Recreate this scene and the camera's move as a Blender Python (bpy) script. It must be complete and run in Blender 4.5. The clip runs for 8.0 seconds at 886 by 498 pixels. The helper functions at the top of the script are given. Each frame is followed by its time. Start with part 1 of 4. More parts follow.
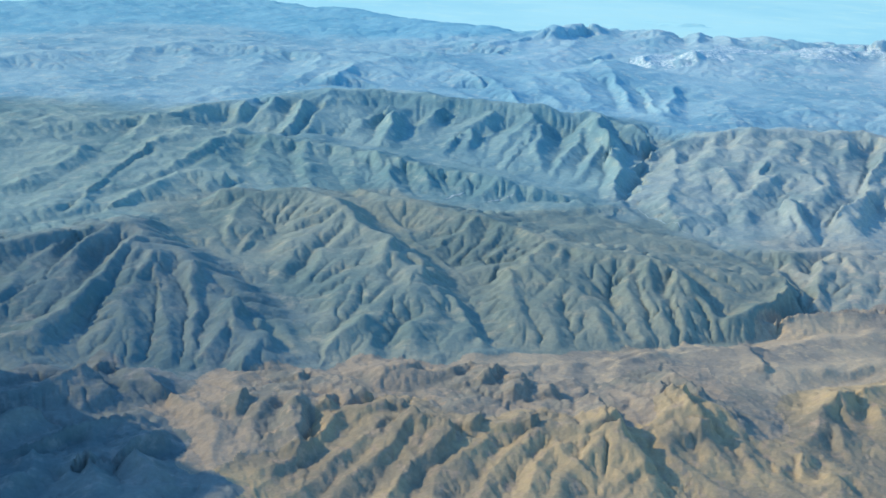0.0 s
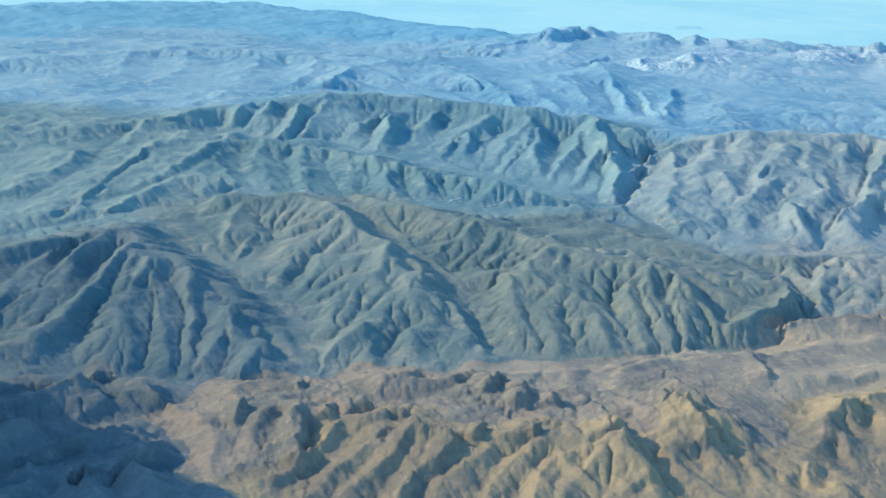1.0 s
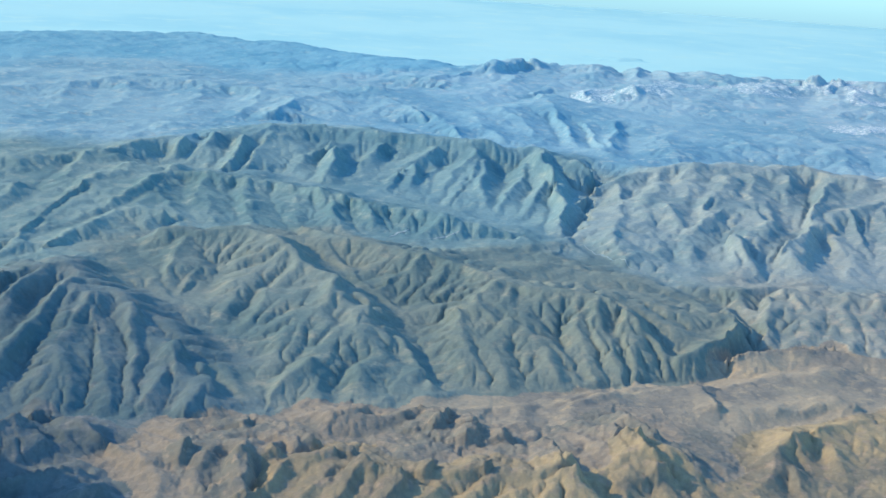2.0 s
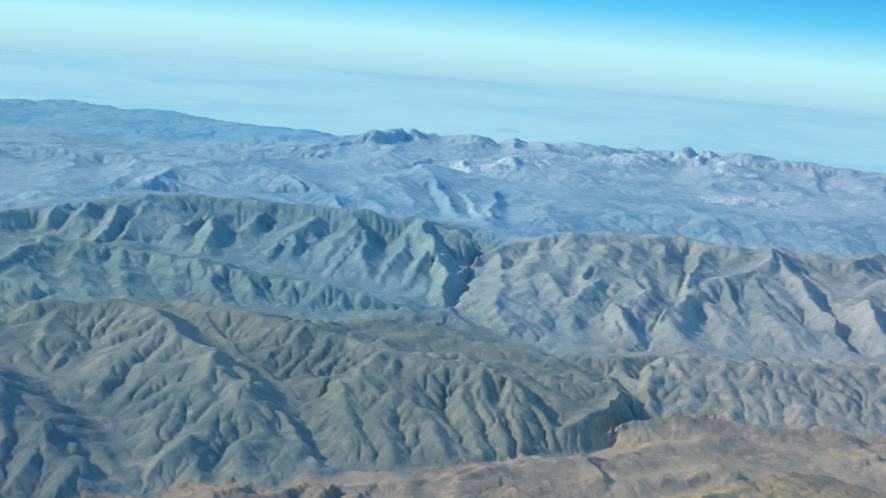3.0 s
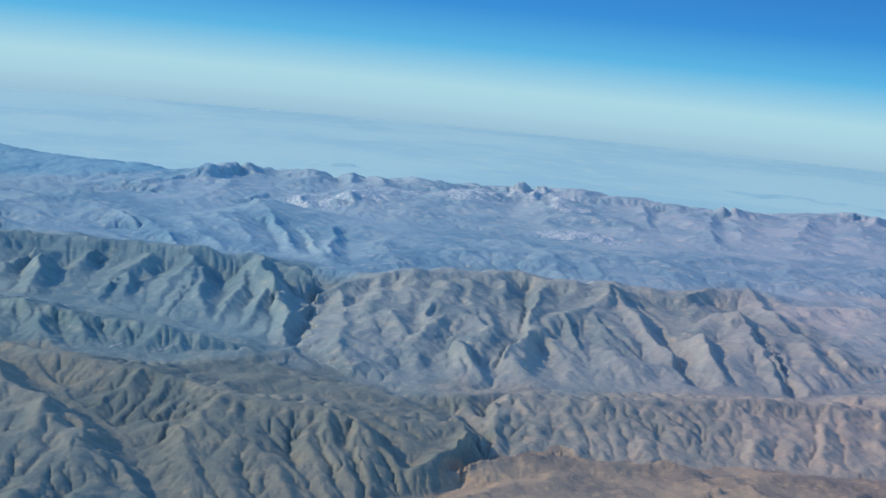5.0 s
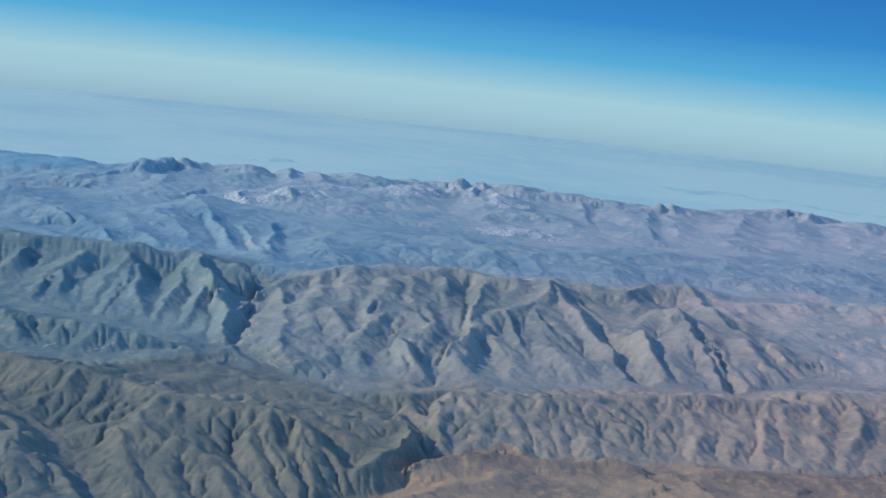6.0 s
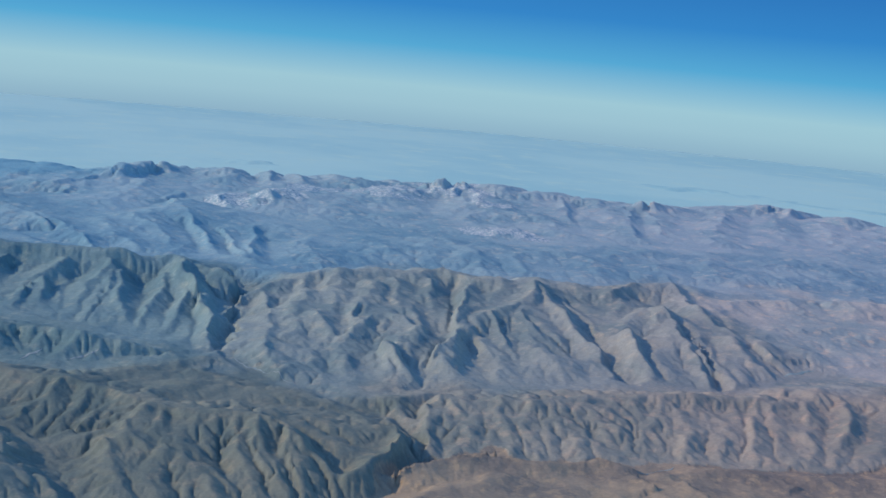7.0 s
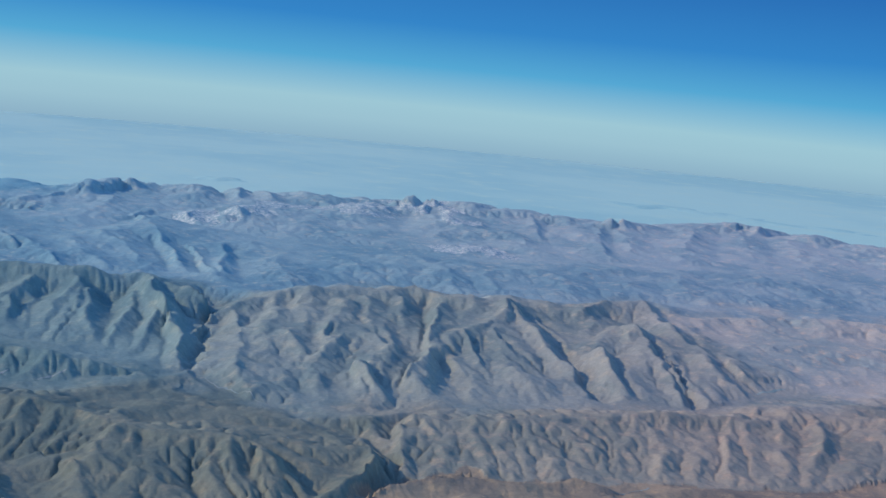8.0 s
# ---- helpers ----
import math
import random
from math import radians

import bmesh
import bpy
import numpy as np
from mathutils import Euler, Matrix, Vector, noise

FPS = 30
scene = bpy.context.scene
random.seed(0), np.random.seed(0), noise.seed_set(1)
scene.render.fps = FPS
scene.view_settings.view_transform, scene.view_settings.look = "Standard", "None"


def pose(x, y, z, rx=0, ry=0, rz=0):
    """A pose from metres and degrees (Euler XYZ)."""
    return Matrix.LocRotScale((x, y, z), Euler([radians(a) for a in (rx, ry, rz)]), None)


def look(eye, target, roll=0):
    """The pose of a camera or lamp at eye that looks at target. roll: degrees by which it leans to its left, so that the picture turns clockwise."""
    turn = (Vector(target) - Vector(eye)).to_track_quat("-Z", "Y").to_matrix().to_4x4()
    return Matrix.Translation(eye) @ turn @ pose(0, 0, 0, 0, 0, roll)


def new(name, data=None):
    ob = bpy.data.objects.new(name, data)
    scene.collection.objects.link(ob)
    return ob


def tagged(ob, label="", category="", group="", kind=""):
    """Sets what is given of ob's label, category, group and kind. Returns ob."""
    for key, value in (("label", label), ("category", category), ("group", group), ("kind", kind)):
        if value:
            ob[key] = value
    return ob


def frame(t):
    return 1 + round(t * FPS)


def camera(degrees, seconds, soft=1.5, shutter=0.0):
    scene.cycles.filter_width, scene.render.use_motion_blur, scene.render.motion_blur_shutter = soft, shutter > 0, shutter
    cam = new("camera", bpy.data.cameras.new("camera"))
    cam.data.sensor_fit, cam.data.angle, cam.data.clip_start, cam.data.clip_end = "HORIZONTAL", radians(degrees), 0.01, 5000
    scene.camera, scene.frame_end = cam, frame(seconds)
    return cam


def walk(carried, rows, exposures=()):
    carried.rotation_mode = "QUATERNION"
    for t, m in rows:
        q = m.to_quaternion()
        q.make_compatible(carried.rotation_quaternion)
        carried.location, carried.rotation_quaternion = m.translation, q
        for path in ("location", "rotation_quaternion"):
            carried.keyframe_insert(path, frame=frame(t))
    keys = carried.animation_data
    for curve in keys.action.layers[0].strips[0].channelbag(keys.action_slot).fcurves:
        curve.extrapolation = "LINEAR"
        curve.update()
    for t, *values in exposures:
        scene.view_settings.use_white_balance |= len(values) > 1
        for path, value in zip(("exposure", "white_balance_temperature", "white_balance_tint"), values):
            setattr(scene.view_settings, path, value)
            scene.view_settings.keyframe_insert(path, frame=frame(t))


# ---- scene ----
cam = camera(39.82, 8.0, soft=1.5)
walk(cam, [
    (0, pose(-0.00, 0.00, 200, 73.32, -2.84, 0.00)),
    (0.5, pose(-1.09, 2.93, 200, 73.12, -2.92, 0.18)),
    (1, pose(-2.18, 5.86, 200, 73.44, -2.71, -0.29)),
    (1.2, pose(-2.62, 7.03, 200, 73.47, -2.86, -0.54)),
    (2.3, pose(-5.02, 13.47, 200, 75.69, -3.39, -3.81)),
    (2.5, pose(-5.46, 14.64, 200, 76.16, -3.51, -4.47)),
    (3, pose(-6.55, 17.57, 200, 78.56, -4.25, -8.55)),
    (3.5, pose(-7.64, 20.50, 200, 79.58, -4.48, -10.68)),
    (4, pose(-8.73, 23.43, 200, 79.58, -4.81, -12.18)),
    (4.5, pose(-9.82, 26.36, 200, 79.82, -5.05, -13.58)),
    (5, pose(-10.91, 29.28, 200, 80.77, -5.44, -16.32)),
    (5.2, pose(-11.35, 30.45, 200, 80.42, -5.68, -16.96)),
    (6.5, pose(-14.18, 38.07, 200, 80.99, -5.64, -20.20)),
    (7, pose(-15.27, 41.00, 200, 80.93, -5.26, -20.40)),
    (7.5, pose(-16.37, 43.93, 200, 81.53, -5.30, -21.08)),
    (8, pose(-17.46, 46.85, 200, 81.85, -5.52, -21.95)),
], exposures=[(0, 1.25, 5230, -11), (1.2, 1.25, 5230, -11), (2.5, 1.19, 5360, -9), (3.5, 0.96, 5330, -9), (4.5, 0.835, 5390, -6), (5, 0.72, 5420, 4), (8, 0.47, 5360, 4)])

# ---- light ----
SUN_AZ, SUN_EL = -73, 29            # degrees clockwise from ahead; above the horizon
world = bpy.data.worlds.new("daylight")
scene.world = world
world.use_nodes = True
nt = world.node_tree
sky = nt.nodes.new("ShaderNodeTexSky")
sky.sky_type, sky.sun_disc = "NISHITA", False
sky.sun_elevation, sky.sun_rotation = radians(SUN_EL), radians(SUN_AZ)
sky.altitude, sky.air_density, sky.dust_density, sky.ozone_density = 1500, 1.5, 2.0, 8.0
nt.links.new(sky.outputs["Color"], nt.nodes["Background"].inputs["Color"])
nt.nodes["Background"].inputs["Strength"].default_value = 0.15
sun = new("sun", bpy.data.lights.new("sun", "SUN"))
sun.data.energy, sun.data.angle, sun.data.color = 1.8, radians(0.6), (1.0, 0.77, 0.46)
sun.matrix_world = look((0, 0, 0), (-math.sin(radians(SUN_AZ)), -math.cos(radians(SUN_AZ)), -math.tan(radians(SUN_EL))))
SKY_GLOW = 0.655


# ---- materials ----
def node(tree, kind, **inputs):
    n = tree.nodes.new(kind)
    for key, value in inputs.items():
        n.inputs[key].default_value = value
    return n


def noise_at(tree, vec, scale, detail=6, rough=0.6):
    n = node(tree, "ShaderNodeTexNoise", Scale=scale, Detail=detail, Roughness=rough)
    tree.links.new(vec, n.inputs["Vector"])
    return n.outputs["Fac"]


def ramp(tree, fac, lo, hi):
    n = node(tree, "ShaderNodeMapRange")
    n.interpolation_type = "SMOOTHSTEP"
    n.inputs["From Min"].default_value, n.inputs["From Max"].default_value = lo, hi
    tree.links.new(fac, n.inputs["Value"])
    return n.outputs["Result"]


def mix(tree, fac, a, b):
    n = tree.nodes.new("ShaderNodeMix")
    n.data_type = "RGBA"
    for socket, value in ((n.inputs["Factor"], fac), (n.inputs["A"], a), (n.inputs["B"], b)):
        if isinstance(value, (tuple, float, int)):
            socket.default_value = (*value, 1) if isinstance(value, tuple) else value
        else:
            tree.links.new(value, socket)
    return n.outputs["Result"]


PALETTE = {}


def land(name, soil, scrub, rock, patch=0.012, grain=0.35, bump=0.6, speckle=0.25, bare=0.5, own=False):
    """Bare hill country: soil, a thin cover of scrub in patches, and rock showing through. Neighbouring land shares its colours along the border,
    unless the material keeps its own."""
    m = bpy.data.materials.new(name)
    m.use_nodes = True
    t = m.node_tree
    bsdf = t.nodes["Principled BSDF"]
    vec = t.nodes.new("ShaderNodeTexCoord").outputs["Object"]
    scrub, rock = tuple(c * k for c, k in zip(scrub, (0.88, 0.93, 0.95))), tuple(c * k for c, k in zip(rock, (1.09, 1.03, 0.99)))
    if not own:
        PALETTE[name] = (soil, scrub, rock)
        soil, scrub, rock = (node(t, "ShaderNodeAttribute") for k in range(3))
        soil.attribute_name, scrub.attribute_name, rock.attribute_name = "soil", "scrub", "rock"
        soil, scrub, rock = soil.outputs["Color"], scrub.outputs["Color"], rock.outputs["Color"]
    wide = noise_at(t, vec, patch, 5, 0.55)
    mid = noise_at(t, vec, patch * 7, 6, 0.65)
    fine = noise_at(t, vec, grain, 5, 0.7)
    col = mix(t, ramp(t, wide, 0.42, 0.62), soil, scrub)
    col = mix(t, ramp(t, mid, bare, bare + 0.22), col, rock)
    spots = ramp(t, fine, 0.35, 0.7)
    dark = mix(t, speckle, col, mix(t, 0.5, scrub, (0.0, 0.0, 0.0)))
    col = mix(t, spots, dark, col)
    t.links.new(col, bsdf.inputs["Base Color"])
    bsdf.inputs["Roughness"].default_value = 0.95
    bsdf.inputs["Specular IOR Level"].default_value = 0.1
    b = node(t, "ShaderNodeBump", Strength=0.8, Distance=bump)
    t.links.new(fine, b.inputs["Height"])
    t.links.new(b.outputs["Normal"], bsdf.inputs["Normal"])
    return m


LAND = {
    "foothills": land("golden_steppe", (0.405, 0.268, 0.142), (0.275, 0.192, 0.124), (0.345, 0.236, 0.156), 0.025, 0.5),
    "grey_foothills": land("dusty_steppe", (0.335, 0.235, 0.157), (0.252, 0.192, 0.139), (0.366, 0.258, 0.172), 0.03, 0.5),
    "tan_bench": land("tan_steppe", (0.425, 0.295, 0.185), (0.285, 0.206, 0.150), (0.470, 0.328, 0.192), 0.018, 0.5),
    # colours darkened to deepen the shade that falls on these hills
    "shaded_hills": land("shade_darkened_land", (0.181, 0.168, 0.145), (0.133, 0.133, 0.123), (0.232, 0.202, 0.176), 0.02),
    # olive scrub with a little blue haze mixed into its colours
    "west_massif": land("hazed_olive_scrub", (0.186, 0.193, 0.170), (0.137, 0.156, 0.145), (0.230, 0.213, 0.179)),
    "central_massif": land("grey_scrub", (0.260, 0.244, 0.185), (0.192, 0.202, 0.166), (0.313, 0.275, 0.198)),
    # from here to the crags, distance haze is mixed into the base colours
    "faceted_ridge": land("haze_pale_rock", (0.275, 0.302, 0.257), (0.205, 0.247, 0.228), (0.344, 0.350, 0.275)),
    "northwest_hills": land("haze_blued_scrub", (0.260, 0.283, 0.235), (0.198, 0.235, 0.205), (0.312, 0.318, 0.252)),
    "north_massif": land("haze_paled_scrub", (0.348, 0.325, 0.264), (0.273, 0.276, 0.235), (0.413, 0.365, 0.276)),
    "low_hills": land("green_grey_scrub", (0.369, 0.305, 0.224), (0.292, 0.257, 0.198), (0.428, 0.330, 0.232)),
    "hazy_hills": land("hazed_red_earth", (0.481, 0.419, 0.334), (0.379, 0.377, 0.323), (0.573, 0.456, 0.323)),
    "middle_range": land("haze_blue_rock", (0.334, 0.391, 0.373), (0.264, 0.339, 0.346), (0.416, 0.422, 0.369)),
    "far_range": land("haze_blue_far_rock", (0.274, 0.392, 0.400), (0.234, 0.356, 0.379), (0.319, 0.407, 0.400)),
    "pale_range": land("hazed_limestone", (0.395, 0.425, 0.395), (0.318, 0.380, 0.370), (0.515, 0.472, 0.396)),
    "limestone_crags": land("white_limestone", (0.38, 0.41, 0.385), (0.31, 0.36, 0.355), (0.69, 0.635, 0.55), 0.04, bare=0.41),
    # hills on the plain: almost its own pale tone, haze included
    "far_hill": land("hazed_hill", (0.490, 0.605, 0.512), (0.460, 0.585, 0.508), (0.510, 0.605, 0.500), 0.01, 0.05, 0.0, 0.05, own=True),
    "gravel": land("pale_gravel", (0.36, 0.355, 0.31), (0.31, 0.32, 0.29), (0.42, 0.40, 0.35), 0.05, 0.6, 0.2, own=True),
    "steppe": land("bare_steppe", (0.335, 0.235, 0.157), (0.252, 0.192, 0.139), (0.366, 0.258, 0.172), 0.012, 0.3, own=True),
    # haze over the distance is painted into the plain's pale colour
    "plain": land("hazed_plain", (0.528, 0.630, 0.518), (0.503, 0.614, 0.522), (0.520, 0.622, 0.508), 0.0018, 0.02, 0.0, 0.03, own=True),
}
LAND["east_massif"] = land("brown_scrub", (0.253, 0.230, 0.168), (0.191, 0.190, 0.150), (0.316, 0.264, 0.182))
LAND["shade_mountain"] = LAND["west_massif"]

# ---- the lie of the land: valley floors and crests placed to fit the camera's view, (x, y, height) ----
VALLEYS, RIDGES = [], {}


def valley(*points):
    """A valley floor through these points."""
    VALLEYS.append(points)


def ridge(zone, *points):
    """A crest of one mountain or range through these points."""
    RIDGES.setdefault(zone, []).append(points)


# west massif
ridge("west_massif", (-231, 543, 16), (-225, 568, 16.9), (-213, 582, 17.8), (-198, 596, 18.8), (-178, 609, 19.9), (-159, 619, 21))
ridge("west_massif", (-159, 619, 21), (-143, 604, 18.8), (-127, 586, 16.7), (-109, 574, 14.1), (-94, 553, 11.6), (-80, 533, 9.3), (-67, 512, 6.8), (-56, 489, 4.5))
ridge("west_massif", (-166, 611, 20), (-172, 585, 17.6), (-178, 563, 15.2), (-182, 536, 12.6), (-190, 516, 9.5), (-199, 498, 6.5))
ridge("west_massif", (-147, 596, 20), (-152, 568, 17.9), (-151, 539, 16.1), (-155, 507, 13.5), (-165, 485, 10.5), (-176, 474, 8.1), (-184, 457, 5.5))
ridge("west_massif", (-178, 608, 18), (-187, 587, 16.1), (-193, 572, 14.6), (-192, 535, 12.4), (-198, 510, 10))
ridge("west_massif", (-143, 590, 19), (-137, 544, 15.2), (-142, 530, 12.7), (-147, 511, 9.7), (-145, 489, 7.3), (-139, 465, 4.5))
ridge("west_massif", (-132, 577, 19), (-132, 557, 16.9), (-135, 535, 14.1), (-131, 509, 11.2), (-123, 484, 8.1), (-117, 466, 5.5))
ridge("west_massif", (-128, 575, 18), (-126, 550, 15.2), (-118, 526, 12.5), (-112, 508, 10), (-107, 488, 7.3), (-101, 470, 4.5))
ridge("west_massif", (-112, 569, 17), (-111, 549, 14.8), (-103, 520, 11.3), (-98, 494, 7.9), (-91, 472, 4.5))
ridge("west_massif", (-84, 527, 14), (-82, 507, 11.8), (-88, 498, 9.7), (-90, 479, 6.8), (-94, 466, 4.5))
ridge("west_massif", (-72, 514, 10), (-72, 489, 8.6), (-72, 465, 7))
valley((-161, 587, 13), (-160, 544, 11.2), (-168, 510, 8.9), (-179, 499, 7.3), (-193, 482, 5))
valley((-178, 606, 14), (-183, 584, 12.8), (-179, 549, 11.4), (-187, 528, 9.8), (-195, 509, 8))
valley((-141, 527, 13), (-128, 489, 8.4), (-122, 466, 5.3), (-125, 461, 4))
valley((-125, 546, 13), (-118, 518, 10.1), (-115, 489, 6.6), (-115, 470, 4))
valley((-120, 563, 14), (-108, 529, 10.6), (-103, 501, 7.7), (-98, 469, 4))
valley((-103, 550, 12), (-96, 513, 8.9), (-95, 491, 6.6), (-92, 467, 4))
valley((-85, 506, 9), (-83, 482, 5.9), (-82, 468, 4))
valley((-70, 495, 9), (-67, 477, 6), (-63, 467, 4))
valley((-176, 426, 7), (-164, 441, 6.5), (-152, 451, 6.1), (-135, 451, 5.6), (-116, 458, 5.1), (-96, 460, 4.6), (-79, 465, 4.1), (-63, 465, 3.7), (-45, 477, 3.2), (-36, 482, 3))
# west gully
valley((-150, 725, 13), (-115, 651, 10.7), (-104, 613, 9.6), (-91, 589, 8.6), (-71, 566, 6.9), (-55, 536, 5.4), (-49, 514, 4.4), (-44, 499, 3.7), (-42, 482, 3))
# central massif
ridge("central_massif", (-123, 706, 19), (-99, 703, 19.3), (-76, 706, 19.7), (-55, 686, 20))
ridge("central_massif", (-55, 686, 20), (-39, 656, 17.9), (-19, 625, 15.2), (-2, 605, 12.7), (8, 576, 10.7), (17, 546, 8.6), (24, 522, 6.7), (28, 508, 5.5))
valley((-73, 744, 15), (-57, 720, 13.7), (-39, 709, 12.2), (-25, 697, 11), (-11, 668, 9.5), (2, 637, 8), (14, 611, 6.6), (24, 586, 5.2), (26, 552, 3.9), (29, 532, 2.9), (32, 514, 2))
ridge("central_massif", (-53, 674, 19), (-65, 666, 16.1), (-80, 659, 12.5), (-90, 643, 9.4), (-96, 620, 6.5))
ridge("central_massif", (-106, 697, 17), (-108, 657, 14.3), (-110, 641, 13))
valley((-101, 693, 15), (-95, 657, 12.6), (-97, 617, 9))
valley((-66, 646, 14), (-68, 617, 11.8), (-73, 583, 8.5), (-78, 574, 7))
ridge("central_massif", (-50, 660, 18), (-55, 632, 14.4), (-60, 614, 11.7), (-66, 595, 8.1), (-67, 577, 5.5))
valley((-54, 613, 13), (-58, 582, 9.8), (-63, 570, 7.7), (-69, 563, 6))
ridge("central_massif", (-38, 648, 18), (-44, 626, 15.2), (-45, 602, 12.9), (-48, 581, 10.4), (-52, 556, 7), (-54, 539, 4.5))
valley((-31, 611, 14), (-35, 580, 11.6), (-36, 557, 9.7), (-39, 539, 8), (-51, 529, 5))
ridge("central_massif", (-19, 616, 17), (-20, 591, 14.9), (-33, 569, 11), (-35, 546, 8.6), (-40, 529, 6.1), (-46, 513, 3.5))
ridge("central_massif", (-14, 601, 15), (-16, 583, 12.9), (-15, 567, 11))
valley((-6, 577, 14), (-7, 556, 12.2), (-12, 551, 11))
valley((-9, 565, 12), (-17, 541, 9.7), (-19, 516, 7.8), (-22, 495, 5.8), (-27, 480, 4))
ridge("central_massif", (0, 589, 15), (-7, 558, 11.6), (-14, 538, 8.5), (-16, 522, 6.5))
ridge("central_massif", (8, 568, 12), (3, 541, 9.6), (-9, 530, 6.8), (-13, 514, 5.1), (-16, 500, 3.5))
valley((-5, 522, 9), (-5, 502, 5.9), (-7, 486, 3))
ridge("central_massif", (23, 525, 8), (14, 518, 6.8), (9, 507, 5.9), (5, 492, 5))
valley((14, 515, 6), (14, 500, 4.4), (11, 488, 3))
ridge("central_massif", (-24, 521, 11), (-36, 504, 7.3), (-41, 490, 5), (-41, 477, 3.5))
valley((-28, 502, 6), (-31, 490, 4.1), (-32, 482, 3))
# east massif
ridge("east_massif", (-45, 745, 14), (-23, 721, 14.5), (5, 703, 15.2), (28, 685, 15.9), (52, 663, 16.6), (65, 637, 17))
ridge("east_massif", (65, 637, 17), (83, 623, 17), (100, 618, 17), (117, 609, 17), (126, 587, 17))
ridge("east_massif", (126, 587, 17), (133, 576, 12.9), (138, 563, 8.9), (140, 549, 5.7), (139, 538, 3.5))
valley((132, 608, 13), (142, 594, 9.4), (148, 574, 5.5), (147, 561, 4))
ridge("east_massif", (116, 607, 17), (109, 579, 13.4), (112, 560, 10), (114, 539, 6.2), (113, 524, 3.5))
valley((125, 608, 14), (120, 579, 11), (122, 556, 7.5), (123, 539, 4.9), (119, 526, 3))
ridge("east_massif", (55, 595, 15), (67, 577, 12), (77, 562, 9.4), (89, 552, 6.5))
valley((60, 604, 13), (71, 585, 11.4), (81, 567, 9.8), (91, 548, 8))
ridge("east_massif", (65, 630, 17), (56, 611, 14.2), (56, 600, 13))
valley((70, 627, 15), (65, 599, 13.6), (61, 593, 13))
ridge("east_massif", (72, 628, 16), (69, 602, 14.5), (69, 579, 13))
valley((77, 625, 14), (74, 589, 12.7), (75, 574, 12))
ridge("east_massif", (44, 593, 13), (45, 556, 9.1), (49, 534, 6), (51, 516, 3.5))
valley((48, 580, 10), (51, 547, 7), (54, 524, 4.5), (55, 511, 3))
ridge("east_massif", (56, 595, 13), (58, 558, 9.2), (60, 535, 6.3), (60, 512, 3.5))
valley((63, 565, 10), (64, 536, 6.2), (67, 514, 3))
ridge("east_massif", (70, 573, 11), (72, 543, 6.9), (72, 519, 3.5))
valley((75, 557, 9), (77, 532, 5.5), (78, 516, 3))
ridge("east_massif", (82, 550, 9), (83, 532, 5.9), (83, 519, 3.5))
valley((90, 546, 7), (90, 530, 4.3), (91, 523, 3))
ridge("east_massif", (96, 614, 16), (94, 585, 10.6), (93, 562, 5.5))
valley((100, 597, 13), (96, 556, 7.8), (97, 537, 4.8), (98, 527, 3))
ridge("east_massif", (106, 613, 16), (102, 575, 11.4), (101, 541, 6.2), (100, 524, 3.5))
valley((107, 589, 13), (109, 554, 7.7), (110, 534, 4.3), (110, 526, 3))
ridge("east_massif", (126, 586, 16), (123, 557, 10), (126, 545, 6.1), (127, 535, 3.5))
valley((129, 564, 11), (132, 548, 5.8), (134, 541, 3))
# plateau above the gorge
ridge("east_massif", (145, 622, 12), (160, 613, 10.9), (174, 611, 9.9), (188, 610, 9))
ridge("east_massif", (188, 610, 9), (186, 591, 8.8), (176, 579, 8.6), (161, 564, 8.3), (147, 549, 8))
valley((139, 536, 1), (154, 538, 1), (170, 549, 1), (181, 576, 1), (194, 583, 1))
valley((194, 583, 1), (202, 602, 1.3), (201, 619, 1.8), (200, 639, 2.2), (196, 652, 2.6), (185, 664, 3.3), (175, 680, 4), (169, 694, 4.5), (159, 706, 5))
valley((159, 706, 5), (146, 720, 5.4), (136, 743, 5.7), (132, 778, 6))
valley((132, 778, 6), (107, 765, 6.4), (84, 757, 6.7), (59, 757, 7.2), (33, 748, 7.6), (8, 753, 8))
ridge("east_massif", (67, 718, 11), (101, 747, 8.7), (124, 757, 7.2), (137, 727, 5.7), (150, 711, 4.5))
ridge("east_massif", (94, 691, 12), (118, 695, 10.3), (136, 680, 8.8), (156, 666, 7), (173, 655, 5.5))
valley((79, 702, 9), (108, 720, 8.1), (130, 705, 7.4), (148, 683, 6.6), (164, 671, 6))
valley((94, 662, 10), (117, 667, 9), (138, 655, 7.9), (154, 643, 7), (175, 639, 6))
# spurs behind the cleft
ridge("east_massif", (-2, 706, 15), (-10, 691, 9.8), (-14, 682, 6.5))
ridge("east_massif", (15, 701, 15), (5, 673, 10.7), (-6, 653, 6.5))
ridge("east_massif", (28, 682, 16), (21, 660, 11.8), (12, 650, 7.8), (6, 646, 5.5))
ridge("east_massif", (43, 673, 16), (36, 650, 12.3), (28, 638, 9.1), (17, 625, 4.5))
ridge("east_massif", (62, 641, 17), (51, 630, 12.5), (42, 622, 8.8), (33, 627, 5.5))
ridge("east_massif", (54, 598, 14), (42, 604, 9.3), (30, 594, 4.5))
valley((6, 691, 13), (-2, 669, 9.8), (-8, 666, 8))
valley((21, 682, 13), (11, 652, 10.2), (2, 635, 8))
valley((35, 672, 13), (26, 646, 9.8), (14, 627, 6))
valley((49, 659, 13), (39, 629, 10.6), (27, 621, 8.3), (15, 611, 6))
valley((56, 621, 13), (43, 601, 9.4), (27, 578, 5))
